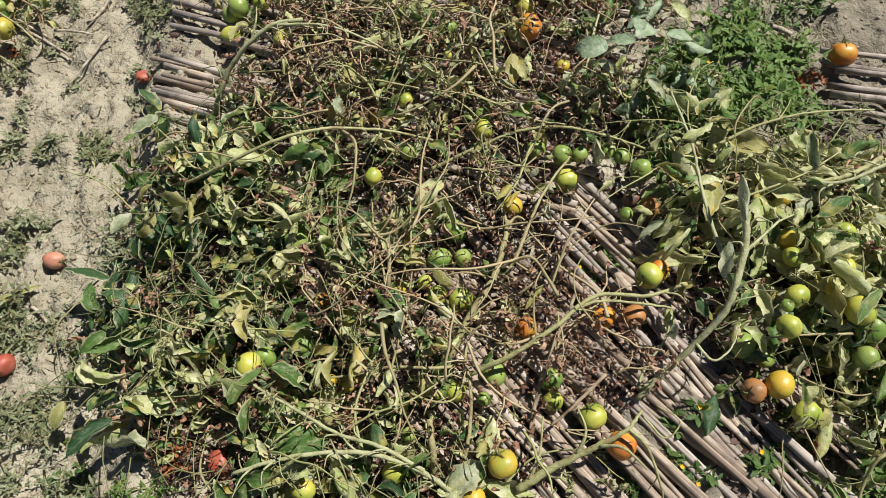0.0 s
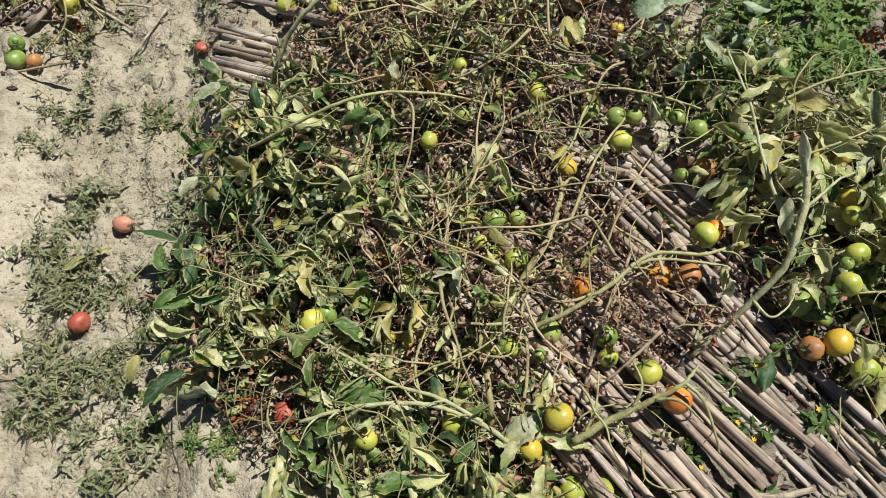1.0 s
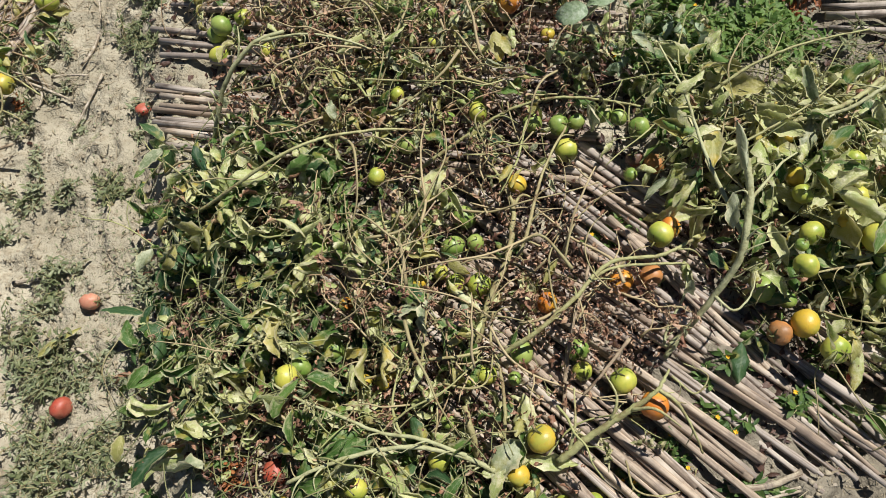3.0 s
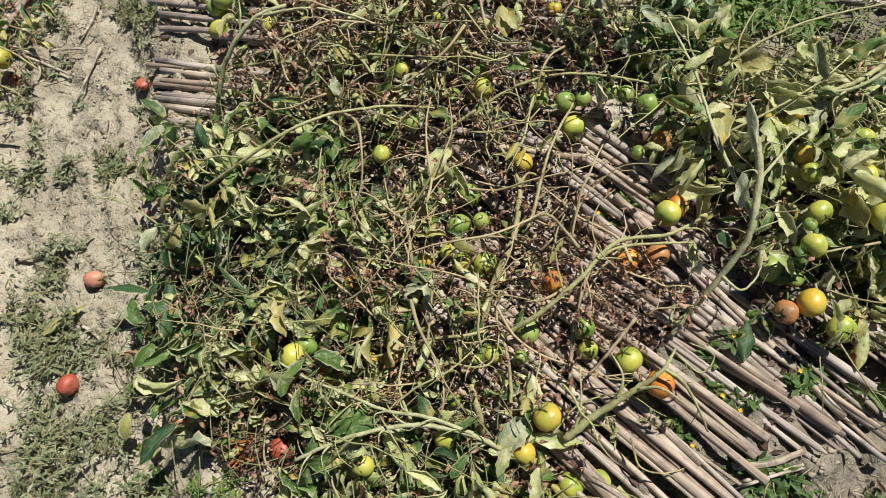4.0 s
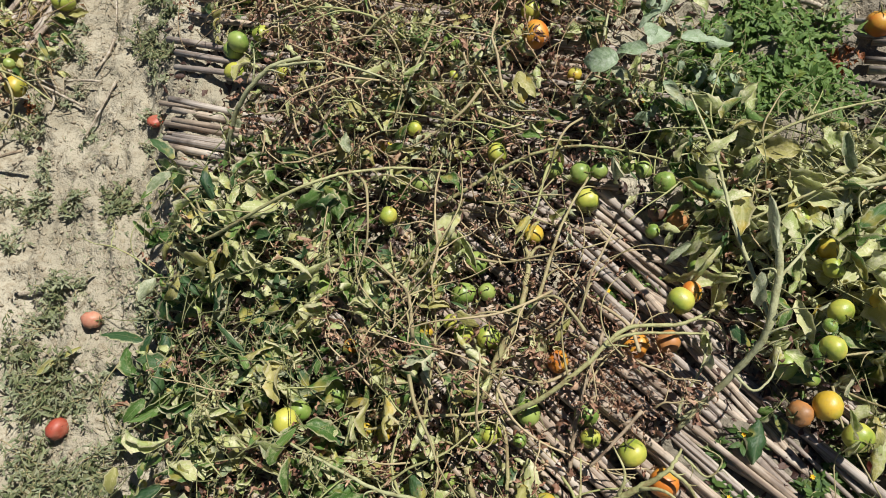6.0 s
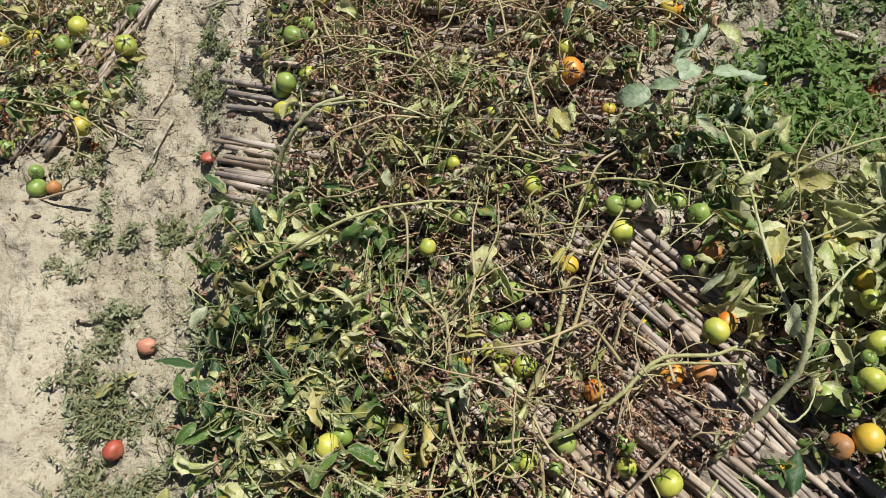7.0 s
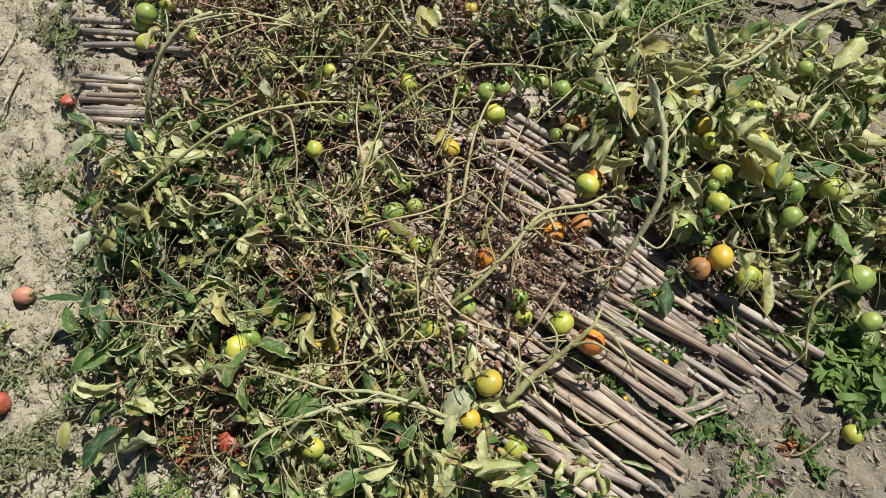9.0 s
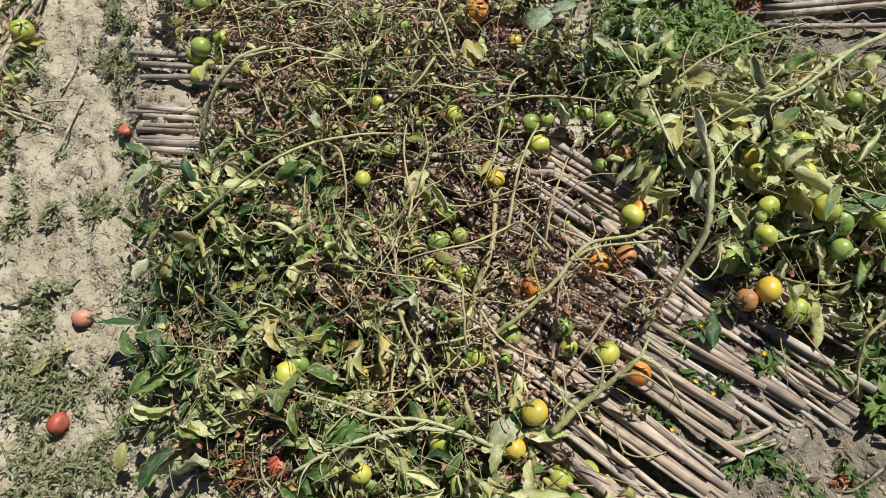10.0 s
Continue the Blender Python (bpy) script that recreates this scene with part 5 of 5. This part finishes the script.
foliage(right_back, 1.14, 0.74, 0.18, 0.16, 0, 40, 0.05, 0.16, POWDER, 233, 1.1)
foliage(right_top, 0.66, 0.86, 0.16, 0.09, -20, 24, 0.04, 0.16, GREENS, 32, 1.0)
foliage(right_front, 0.90, 0.20, 0.14, 0.12, 0, 34, 0.02, 0.12, DUSTY, 33, 0.9)
foliage(right_front, 0.62, 0.40, 0.10, 0.05, -50, 8, 0.02, 0.08, SHADY, 133, 0.9)
foliage(far, -1.50, 1.92, 0.24, 0.34, 0, 75, 0.04, 0.14, GREENS, 34)
foliage(far, -1.34, 1.74, 0.12, 0.12, 0, 22, 0.03, 0.12, WITHER, 134, 0.9)
foliage(far_edge, -1.22, 2.05, 0.16, 0.30, 10, 75, 0.03, 0.13, WITHER, 35, 0.9)
foliage(far_edge, -1.08, 2.20, 0.14, 0.24, 10, 30, 0.02, 0.08, WITHER, 235, 0.8)
tangle(far_edge, -1.15, 2.0, 0.2, 0.35, 0, 40, 0.02, 0.10, 236)
foliage(far_edge, -1.35, 2.35, 0.35, 0.2, 0, 35, 0.04, 0.14, WITHER, 135)
foliage(top_back, 0.25, 1.72, 0.5, 0.16, -20, 60, 0.03, 0.15, WITHER, 36)
foliage(top_back, 0.46, 1.42, 0.22, 0.13, -20, 42, 0.03, 0.15, WITHER, 137, 0.85)
foliage(top_back, -0.22, 1.74, 0.32, 0.13, -22, 55, 0.03, 0.14, WITHER, 138, 0.85)
foliage(weedy, 0.60, 1.08, 0.09, 0.11, 0, 16, 0.05, 0.2, (("silver", 3), ("green", 2), ("grey", 1)), 139, 0.8)
tangle(top_back, 0.40, 1.45, 0.28, 0.18, -20, 60, 0.03, 0.12, 140)
tangle(top_back, -0.2, 1.72, 0.36, 0.16, -22, 60, 0.03, 0.12, 141)
# withered bits; the two darkest layers put shade into their colour
crumbs(top_back, 0.40, 1.45, 0.30, 0.20, -20, 350, 0.004, 0.05, 142, (0.012, 0.042), SHADE_LITTER, (0.6, 2.4), (0.5, 3.5), (0.15, 0.5))
crumbs(top_back, -0.15, 1.72, 0.42, 0.2, -22, 400, 0.004, 0.05, 143, (0.012, 0.042), SHADE_LITTER, (0.6, 2.4), (0.5, 3.5), (0.15, 0.5))
crumbs(top_back, 0.1, 1.6, 0.6, 0.25, -22, 500, 0.02, 0.09, 144)
foliage(top_back, 0.76, 1.38, 0.12, 0.10, 0, 14, 0.03, 0.15, WITHER, 136)

tangle(top, 0.06, 1.18, 0.50, 0.27, -20, 75, 0.03, 0.13, 41)
tangle(top, 0.05, 1.15, 0.50, 0.25, -20, 35, 0.05, 0.14, 42, False)
tangle(mid, 0.02, 0.72, 0.30, 0.30, 0, 26, 0.03, 0.12, 43)
tangle(mid, 0.10, 0.52, 0.26, 0.26, 0, 24, 0.04, 0.13, 44, False)
tangle(low, -0.22, 0.38, 0.42, 0.24, -20, 16, 0.02, 0.11, 45, False)
tangle(left, -0.45, 0.80, 0.25, 0.36, 0, 9, 0.03, 0.14, 46, False)
tangle(right, 0.85, 0.55, 0.28, 0.34, 20, 20, 0.03, 0.14, 47, False)
tangle(far, -1.45, 1.95, 0.3, 0.35, 0, 30, 0.02, 0.11, 48)
tangle(top, 0.05, 1.55, 0.5, 0.2, -22, 35, 0.02, 0.11, 49)

crumbs(mid, 0.12, 0.56, 0.28, 0.28, 0, 520, 0.03, 0.13, 51, (0.014, 0.040), CURLS, (2, 4), (2, 6), (0.25, 0.6))
crumbs(mid, 0.30, 0.46, 0.12, 0.16, 40, 420, 0.03, 0.11, 52, (0.010, 0.030), CURLS, (2, 4), (2, 6), (0.2, 0.5))
crumbs(top, 0.05, 1.16, 0.50, 0.27, -20, 500, 0.02, 0.13, 53)
crumbs(top, 0.05, 1.16, 0.50, 0.27, -20, 500, 0.05, 0.16, 153, (0.014, 0.040), CURLS, (2, 4), (2, 6), (0.25, 0.6))
crumbs(top, 0.05, 1.55, 0.5, 0.22, -22, 500, 0.02, 0.10, 54)
crumbs(low, -0.20, 0.35, 0.45, 0.22, -20, 600, 0.015, 0.10, 55)
crumbs(left, -0.45, 0.85, 0.26, 0.38, 0, 180, 0.015, 0.09, 56)
crumbs(right, 0.85, 0.5, 0.28, 0.34, 20, 400, 0.015, 0.10, 57)
crumbs(far, -1.45, 1.95, 0.3, 0.35, 0, 400, 0.015, 0.08, 58)
crumbs(mid, 0.36, 0.66, 0.1, 0.1, 0, 160, 0.004, 0.03, 59, (0.006, 0.02))

tangle(mid, 0.05, 0.62, 0.26, 0.30, 0, 14, 0.09, 0.17, 150, False, (0.14, 0.34), 0.0032)
tangle(top, 0.06, 1.16, 0.46, 0.25, -20, 18, 0.09, 0.17, 151, False, (0.14, 0.34), 0.0032)
tangle(left, -0.42, 0.85, 0.22, 0.36, 0, 4, 0.10, 0.18, 152, False, (0.12, 0.3), 0.003)

# low leaves in the hollows, their dark colour standing in for cast shade
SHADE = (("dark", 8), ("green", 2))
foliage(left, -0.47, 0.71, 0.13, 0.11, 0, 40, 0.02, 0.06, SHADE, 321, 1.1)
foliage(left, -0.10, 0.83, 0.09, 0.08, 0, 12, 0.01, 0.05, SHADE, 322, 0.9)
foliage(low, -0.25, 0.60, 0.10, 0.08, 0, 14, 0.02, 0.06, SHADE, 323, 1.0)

# bare forked shoots over the leaves
shoots(mid, 0.14, 0.54, 0.24, 0.24, 0, 13, 0.06, 0.15, 301, SHOOT_TAN, 0.0030, (0.12, 0.30), 5)
shoots(mid, -0.02, 0.62, 0.20, 0.30, 10, 9, 0.07, 0.17, 302, SHOOT_TAN, 0.0027, (0.12, 0.30), 4)
shoots(mid, 0.32, 0.47, 0.12, 0.13, 30, 11, 0.05, 0.13, 303, SHOOT_TAN, 0.0022, (0.06, 0.18), 6)
shoots(top, 0.06, 1.16, 0.48, 0.25, -20, 17, 0.06, 0.18, 304, SHOOT_TAN, 0.0030, (0.14, 0.34), 5)
shoots(top_mid, 0.14, 1.05, 0.44, 0.26, -20, 10, 0.08, 0.19, 305, SHOOT_GREEN, 0.0028, (0.14, 0.32), 4, CURLS_PALE)
shoots(top_far, 0.02, 1.52, 0.50, 0.22, -22, 14, 0.05, 0.16, 306, SHOOT_TAN, 0.0030, (0.14, 0.34), 4)
shoots(low, -0.20, 0.36, 0.40, 0.20, -20, 7, 0.05, 0.15, 307, SHOOT_GREEN, 0.0026, (0.12, 0.28), 4, CURLS_PALE)
shoots(low_edge, -0.30, 0.44, 0.26, 0.18, -20, 7, 0.04, 0.13, 308, SHOOT_TAN, 0.0024, (0.10, 0.24), 6)
shoots(left, -0.42, 0.84, 0.20, 0.36, 0, 4, 0.07, 0.19, 309, SHOOT_GREEN, 0.0026, (0.12, 0.30), 4, CURLS_PALE)
shoots(left, -0.26, 0.86, 0.18, 0.26, 0, 5, 0.05, 0.16, 310, SHOOT_TAN, 0.0024, (0.12, 0.26), 5)
shoots(right, 0.84, 0.58, 0.26, 0.30, 20, 5, 0.07, 0.20, 311, SHOOT_GREEN, 0.0028, (0.12, 0.30), 4, CURLS_PALE)
shoots(right_top, 0.62, 0.88, 0.20, 0.14, -20, 5, 0.06, 0.17, 312, SHOOT_GREEN, 0.0026, (0.12, 0.28), 4, CURLS_PALE)
shoots(far, -1.40, 1.92, 0.32, 0.34, 0, 11, 0.04, 0.13, 313, SHOOT_TAN, 0.0030, (0.14, 0.32), 4)
shoots(low_front, 0.00, 0.16, 0.26, 0.12, -15, 4, 0.04, 0.12, 314, SHOOT_GREEN, 0.0026, (0.12, 0.26), 4, CURLS_PALE)

# leaf litter under the living leaves; its near-black colour paints the deep shade there
crumbs(mid, 0.05, 0.75, 0.30, 0.36, 0, 2100, 0.004, 0.06, 81, (0.012, 0.042), SHADE_LITTER, (0.6, 2.4), (0.5, 3.5), (0.15, 0.5))
crumbs(top, 0.08, 1.16, 0.52, 0.28, -20, 1900, 0.004, 0.06, 82, (0.012, 0.042), SHADE_LITTER, (0.6, 2.4), (0.5, 3.5), (0.15, 0.5))
crumbs(low, -0.22, 0.36, 0.42, 0.24, -20, 1650, 0.004, 0.05, 83, (0.012, 0.042), SHADE_LITTER, (0.6, 2.4), (0.5, 3.5), (0.15, 0.5))
crumbs(left, -0.45, 0.82, 0.22, 0.36, 0, 1350, 0.004, 0.05, 84, (0.012, 0.042), SHADE_LITTER, (0.6, 2.4), (0.5, 3.5), (0.15, 0.5))
crumbs(right, 0.82, 0.5, 0.28, 0.36, 20, 1800, 0.004, 0.05, 85, (0.012, 0.042), SHADE_LITTER, (0.6, 2.4), (0.5, 3.5), (0.15, 0.5))
crumbs(far, -1.48, 1.95, 0.28, 0.4, 0, 1050, 0.004, 0.04, 86, (0.012, 0.042), SHADE_LITTER, (0.6, 2.4), (0.5, 3.5), (0.15, 0.5))

# ---------------------------------------------------------------- weeds and litter
W_GRASS = "tuft of narrow yellow-green grass blades on dry soil"
W_GREY = "dusty grey-green low weed on dry soil"
W_GREEN = "fresh green low weed growing beside the bed"
W_FLOWER = "creeping green weed with small yellow flowers over the stalks"
wr = random.Random(3)


def patch(cx, cy, rx, ry, n, size, leaves, material, label, flowers=0, blade=1.0, height=0.4, ratio=(0.35, 0.6)):
    for _ in range(n):
        q, a = math.sqrt(wr.random()), wr.uniform(0, 6.2832)
        weed(cx + rx * q * math.cos(a), cy + ry * q * math.sin(a), size * wr.uniform(0.6, 1.2), leaves, material, wr.randrange(10 ** 6), label, flowers, blade, height, ratio)


patch(-1.07, 0.79, 0.12, 0.12, 7, 0.09, 60, WEED_DUSTY, W_GREY, 0, 1.0, 1.0, (0.2, 0.5))
patch(-1.07, 0.79, 0.12, 0.12, 5, 0.09, 60, WEED_DULL, "low green weed with dusty leaves on dry soil", 0, 1.1, 1.1, (0.2, 0.5))
patch(-0.99, 1.00, 0.06, 0.06, 3, 0.07, 50, WEED_DUSTY, W_GREY, 0, 1.0, 1.0, (0.2, 0.5))
patch(-0.99, 1.00, 0.06, 0.06, 2, 0.07, 50, WEED_DULL, "low green weed with dusty leaves on dry soil", 0, 1.1, 1.1, (0.2, 0.5))
patch(-0.86, 1.19, 0.035, 0.04, 4, 0.07, 60, WEED_DULL, W_GREY)
patch(-1.00, 0.50, 0.16, 0.13, 10, 0.09, 60, WEED_DUSTY, W_GREY, 0, 1.0, 1.0, (0.2, 0.5))
patch(-1.00, 0.50, 0.16, 0.13, 7, 0.09, 60, WEED_DULL, "low green weed with dusty leaves on dry soil", 0, 1.1, 1.1, (0.2, 0.5))
patch(-0.74, 0.80, 0.06, 0.20, 6, 0.07, 50, WEED_DUSTY, W_GREY, 0, 1.0, 1.0, (0.2, 0.5))
patch(-0.74, 0.80, 0.06, 0.20, 3, 0.07, 50, WEED_DULL, "low green weed with dusty leaves on dry soil", 0, 1.1, 1.1, (0.2, 0.5))
patch(-0.80, 0.36, 0.08, 0.06, 5, 0.05, 34, WEED, W_GREEN, 0, 0.8)
patch(-0.61, 0.29, 0.06, 0.06, 5, 0.05, 50, WEED_BRIGHT, W_GREEN, 0, 0.7)
patch(-0.95, 0.28, 0.2, 0.10, 6, 0.08, 50, WEED_DUSTY, W_GREY, 0, 1.0, 1.0, (0.2, 0.5))
patch(-0.95, 0.28, 0.2, 0.10, 3, 0.08, 50, WEED_DULL, "low green weed with dusty leaves on dry soil", 0, 1.1, 1.1, (0.2, 0.5))
patch(-1.08, 1.27, 0.05, 0.05, 2, 0.06, 50, WEED_DUSTY, W_GREY, 0, 1.0, 1.0, (0.2, 0.5))
patch(-1.08, 1.27, 0.05, 0.05, 1, 0.06, 50, WEED_DULL, "low green weed with dusty leaves on dry soil", 0, 1.1, 1.1, (0.2, 0.5))
patch(-0.68, 1.74, 0.08, 0.10, 5, 0.06, 45, WEED_DULL, W_GREY)
patch(-0.98, 1.23, 0.03, 0.03, 2, 0.05, 40, WEED_DUSTY, W_GREY, 0, 1.0, 1.0, (0.2, 0.5))
patch(-0.98, 1.23, 0.03, 0.03, 1, 0.05, 40, WEED_DULL, "low green weed with dusty leaves on dry soil", 0, 1.1, 1.1, (0.2, 0.5))
patch(-1.15, 1.72, 0.12, 0.2, 6, 0.07, 45, WEED_DUSTY, W_GREY, 0, 1.0, 1.0, (0.2, 0.5))
patch(-1.15, 1.72, 0.12, 0.2, 3, 0.07, 45, WEED_DULL, "low green weed with dusty leaves on dry soil", 0, 1.1, 1.1, (0.2, 0.5))
patch(0.80, 1.06, 0.15, 0.12, 16, 0.10, 90, WEED_BRIGHT, "dense bright green weed clump beside the bed", 0, 1.2, 1.0, (0.28, 0.5))
patch(0.88, 1.06, 0.19, 0.15, 16, 0.10, 80, WEED_BRIGHT, "dense bright green weed clump beside the bed", 0, 1.3, 0.7)
patch(0.68, 1.02, 0.14, 0.10, 7, 0.08, 70, WEED_BRIGHT, "dense bright green weed clump beside the bed", 1, 1.2, 0.7)
patch(1.05, 1.40, 0.22, 0.16, 12, 0.09, 60, WEED, W_GREEN, 0, 1.1, 0.8)
patch(0.86, 1.36, 0.16, 0.10, 8, 0.06, 40, WEED_DUSTY, W_GREY, 0, 0.9, 0.8, (0.2, 0.45))
patch(0.98, 0.90, 0.10, 0.08, 6, 0.07, 50, WEED_DULL, W_GREY, 0, 1.0, 0.9, (0.2, 0.45))
patch(0.95, 1.22, 0.12, 0.08, 6, 0.07, 50, WEED_DUSTY, W_GREY, 0, 0.8, 0.6, (0.22, 0.5))
patch(0.82, 0.03, 0.05, 0.05, 5, 0.10, 100, WEED_BRIGHT, "leafy bright green weed on bare soil", 0, 1.7, 0.8)
patch(0.42, 0.60, 0.05, 0.05, 3, 0.06, 50, WEED_BRIGHT, W_FLOWER, 1, 0.9)
patch(0.49, 0.27, 0.07, 0.09, 3, 0.07, 24, WEED, W_FLOWER, 1, 1.2)
patch(0.64, 0.18, 0.10, 0.06, 5, 0.07, 26, WEED, W_FLOWER, 1, 1.1)
patch(0.30, 0.14, 0.10, 0.05, 6, 0.06, 26, WEED, W_FLOWER, 1, 1.0)
patch(0.57, -0.08, 0.12, 0.08, 8, 0.06, 40, WEED, W_GREEN, 0, 0.9)
patch(0.50, 0.05, 0.05, 0.04, 3, 0.05, 36, WEED, W_GREEN, 0, 1.2)
patch(-0.10, 0.12, 0.2, 0.06, 8, 0.08, 60, WEED_BRIGHT, W_FLOWER, 1)
patch(0.75, 0.25, 0.08, 0.06, 5, 0.07, 50, WEED, W_GREEN)
patch(-0.42, 0.62, 0.12, 0.2, 6, 0.08, 70, WEED, W_GREEN)

patch(-1.02, 0.45, 0.16, 0.10, 5, 0.05, 50, WEED_DULL, W_GRASS, 0, 1.5, 1.1, (0.10, 0.22))
patch(-0.99, 0.70, 0.08, 0.06, 4, 0.06, 50, WEED_DULL, W_GRASS, 0, 1.9, 1.3, (0.10, 0.2))
patch(-0.76, 0.62, 0.07, 0.16, 9, 0.06, 50, WEED_DUSTY, W_GREY, 0, 1.1, 0.9, (0.2, 0.45))
patch(-0.86, 0.62, 0.10, 0.14, 8, 0.06, 50, WEED_DUSTY, W_GREY, 0, 1.0, 0.7, (0.2, 0.45))
patch(-0.70, 1.80, 0.10, 0.22, 9, 0.07, 50, WEED_DULL, W_GREY, 0, 1.1, 1.0, (0.2, 0.45))
patch(-0.70, 1.46, 0.06, 0.16, 6, 0.05, 40, WEED_DUSTY, W_GREY, 0, 1.0, 0.8, (0.2, 0.45))
patch(-1.02, 1.60, 0.10, 0.30, 9, 0.06, 40, WEED_DUSTY, W_GREY, 0, 1.0, 0.8, (0.2, 0.45))
patch(-1.18, 1.25, 0.08, 0.14, 6, 0.06, 40, WEED_DUSTY, W_GREY, 0, 1.0, 0.8, (0.2, 0.45))


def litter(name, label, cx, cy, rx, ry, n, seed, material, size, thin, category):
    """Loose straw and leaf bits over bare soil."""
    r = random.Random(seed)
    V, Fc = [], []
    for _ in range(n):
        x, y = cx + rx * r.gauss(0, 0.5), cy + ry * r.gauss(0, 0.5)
        if material is SHADE_LITTER and -1.12 < x < -0.66:
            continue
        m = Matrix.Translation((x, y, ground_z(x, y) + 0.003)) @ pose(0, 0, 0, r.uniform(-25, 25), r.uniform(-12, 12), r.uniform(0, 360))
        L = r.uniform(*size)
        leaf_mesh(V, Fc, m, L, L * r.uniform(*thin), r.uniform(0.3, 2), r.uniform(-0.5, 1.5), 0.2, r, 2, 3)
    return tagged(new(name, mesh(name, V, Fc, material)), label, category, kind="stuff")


litter("straw_litter", "scattered dry straw bits on the furrow soil", -0.92, 0.95, 0.35, 1.1, 1100, 61, STRAW, (0.008, 0.04), (0.06, 0.2), "straw")
litter("dry_leaf_litter", "small dry grey leaf bits on the soil", -0.85, 0.70, 0.30, 0.8, 2600, 62, WEED_DUSTY, (0.005, 0.016), (0.2, 0.5), "leaf litter")
litter("straw_litter", "dry straw bits on bare soil past the stalks", 0.65, -0.08, 0.35, 0.2, 700, 63, STRAW, (0.008, 0.03), (0.08, 0.2), "straw")
litter("straw_litter", "dry straw bits among far weeds", 1.05, 1.2, 0.3, 0.35, 500, 64, STRAW, (0.008, 0.035), (0.08, 0.2), "straw")
# three litter sheets whose colour also holds the shade below the plants
litter("dry_leaf_litter", "brown leaf litter between the stalks, darkened to paint shade", 0.15, 0.65, 0.75, 0.85, 5000, 65, SHADE_LITTER, (0.010, 0.034), (0.3, 0.8), "leaf litter")
litter("dry_leaf_litter", "brown leaf litter under the far vines, darkened to paint shade", 0.0, 1.5, 0.9, 0.5, 1400, 66, SHADE_LITTER, (0.010, 0.034), (0.3, 0.8), "leaf litter")
litter("dry_leaf_litter", "brown leaf litter on the next bed, darkened to paint shade", -1.5, 1.95, 0.4, 0.5, 1200, 67, SHADE_LITTER, (0.010, 0.034), (0.3, 0.8), "leaf litter")


litter("straw_litter", "tangled long dry straws on the furrow soil", -0.92, 1.80, 0.30, 0.35, 260, 68, STRAW, (0.03, 0.10), (0.03, 0.07), "straw")
litter("straw_litter", "long dry straws on the soil beside the vines", -0.76, 0.85, 0.10, 0.9, 180, 69, STRAW, (0.02, 0.08), (0.03, 0.08), "straw")
litter("dry_leaf_litter", "brown leaf bits fallen on the stalks", 0.32, 0.42, 0.22, 0.26, 200, 70, CRUMBS, (0.006, 0.02), (0.3, 0.7), "leaf litter")


def clods(cx, cy, rx, ry, n, seed, label):
    r = random.Random(seed)
    V, Fc = [], []
    for _ in range(n):
        x, y = cx + rx * r.uniform(-1, 1), cy + ry * r.uniform(-1, 1)
        s = 0.0022 + 0.007 * r.random() ** 4
        z = ground_z(x, y) + s * 0.3
        b = len(V)
        for d in ((1, 0, 0), (-1, 0, 0), (0, 1, 0), (0, -1, 0), (0, 0, 1), (0, 0, -1)):
            V.append((x + d[0] * s * r.uniform(0.6, 1.2) + s * r.uniform(-.3, .3), y + d[1] * s * r.uniform(0.6, 1.2) + s * r.uniform(-.3, .3), z + d[2] * s * r.uniform(0.5, 0.9)))
        for i, j, k in ((0, 2, 4), (2, 1, 4), (1, 3, 4), (3, 0, 4), (2, 0, 5), (1, 2, 5), (3, 1, 5), (0, 3, 5)):
            Fc.append((b + i, b + j, b + k))
    tagged(new("soil_clods", mesh("soil_clods", V, Fc, CLOD)), label, "soil clods", kind="stuff")


clods(-0.92, 1.05, 0.35, 1.1, 3800, 71, "small crumbs of dry soil in the furrow")
clods(0.75, -0.1, 0.4, 0.25, 1000, 72, "small crumbs of dry soil past the stalks")
clods(1.05, 1.25, 0.3, 0.4, 700, 73, "small crumbs of dry soil in the far furrow")
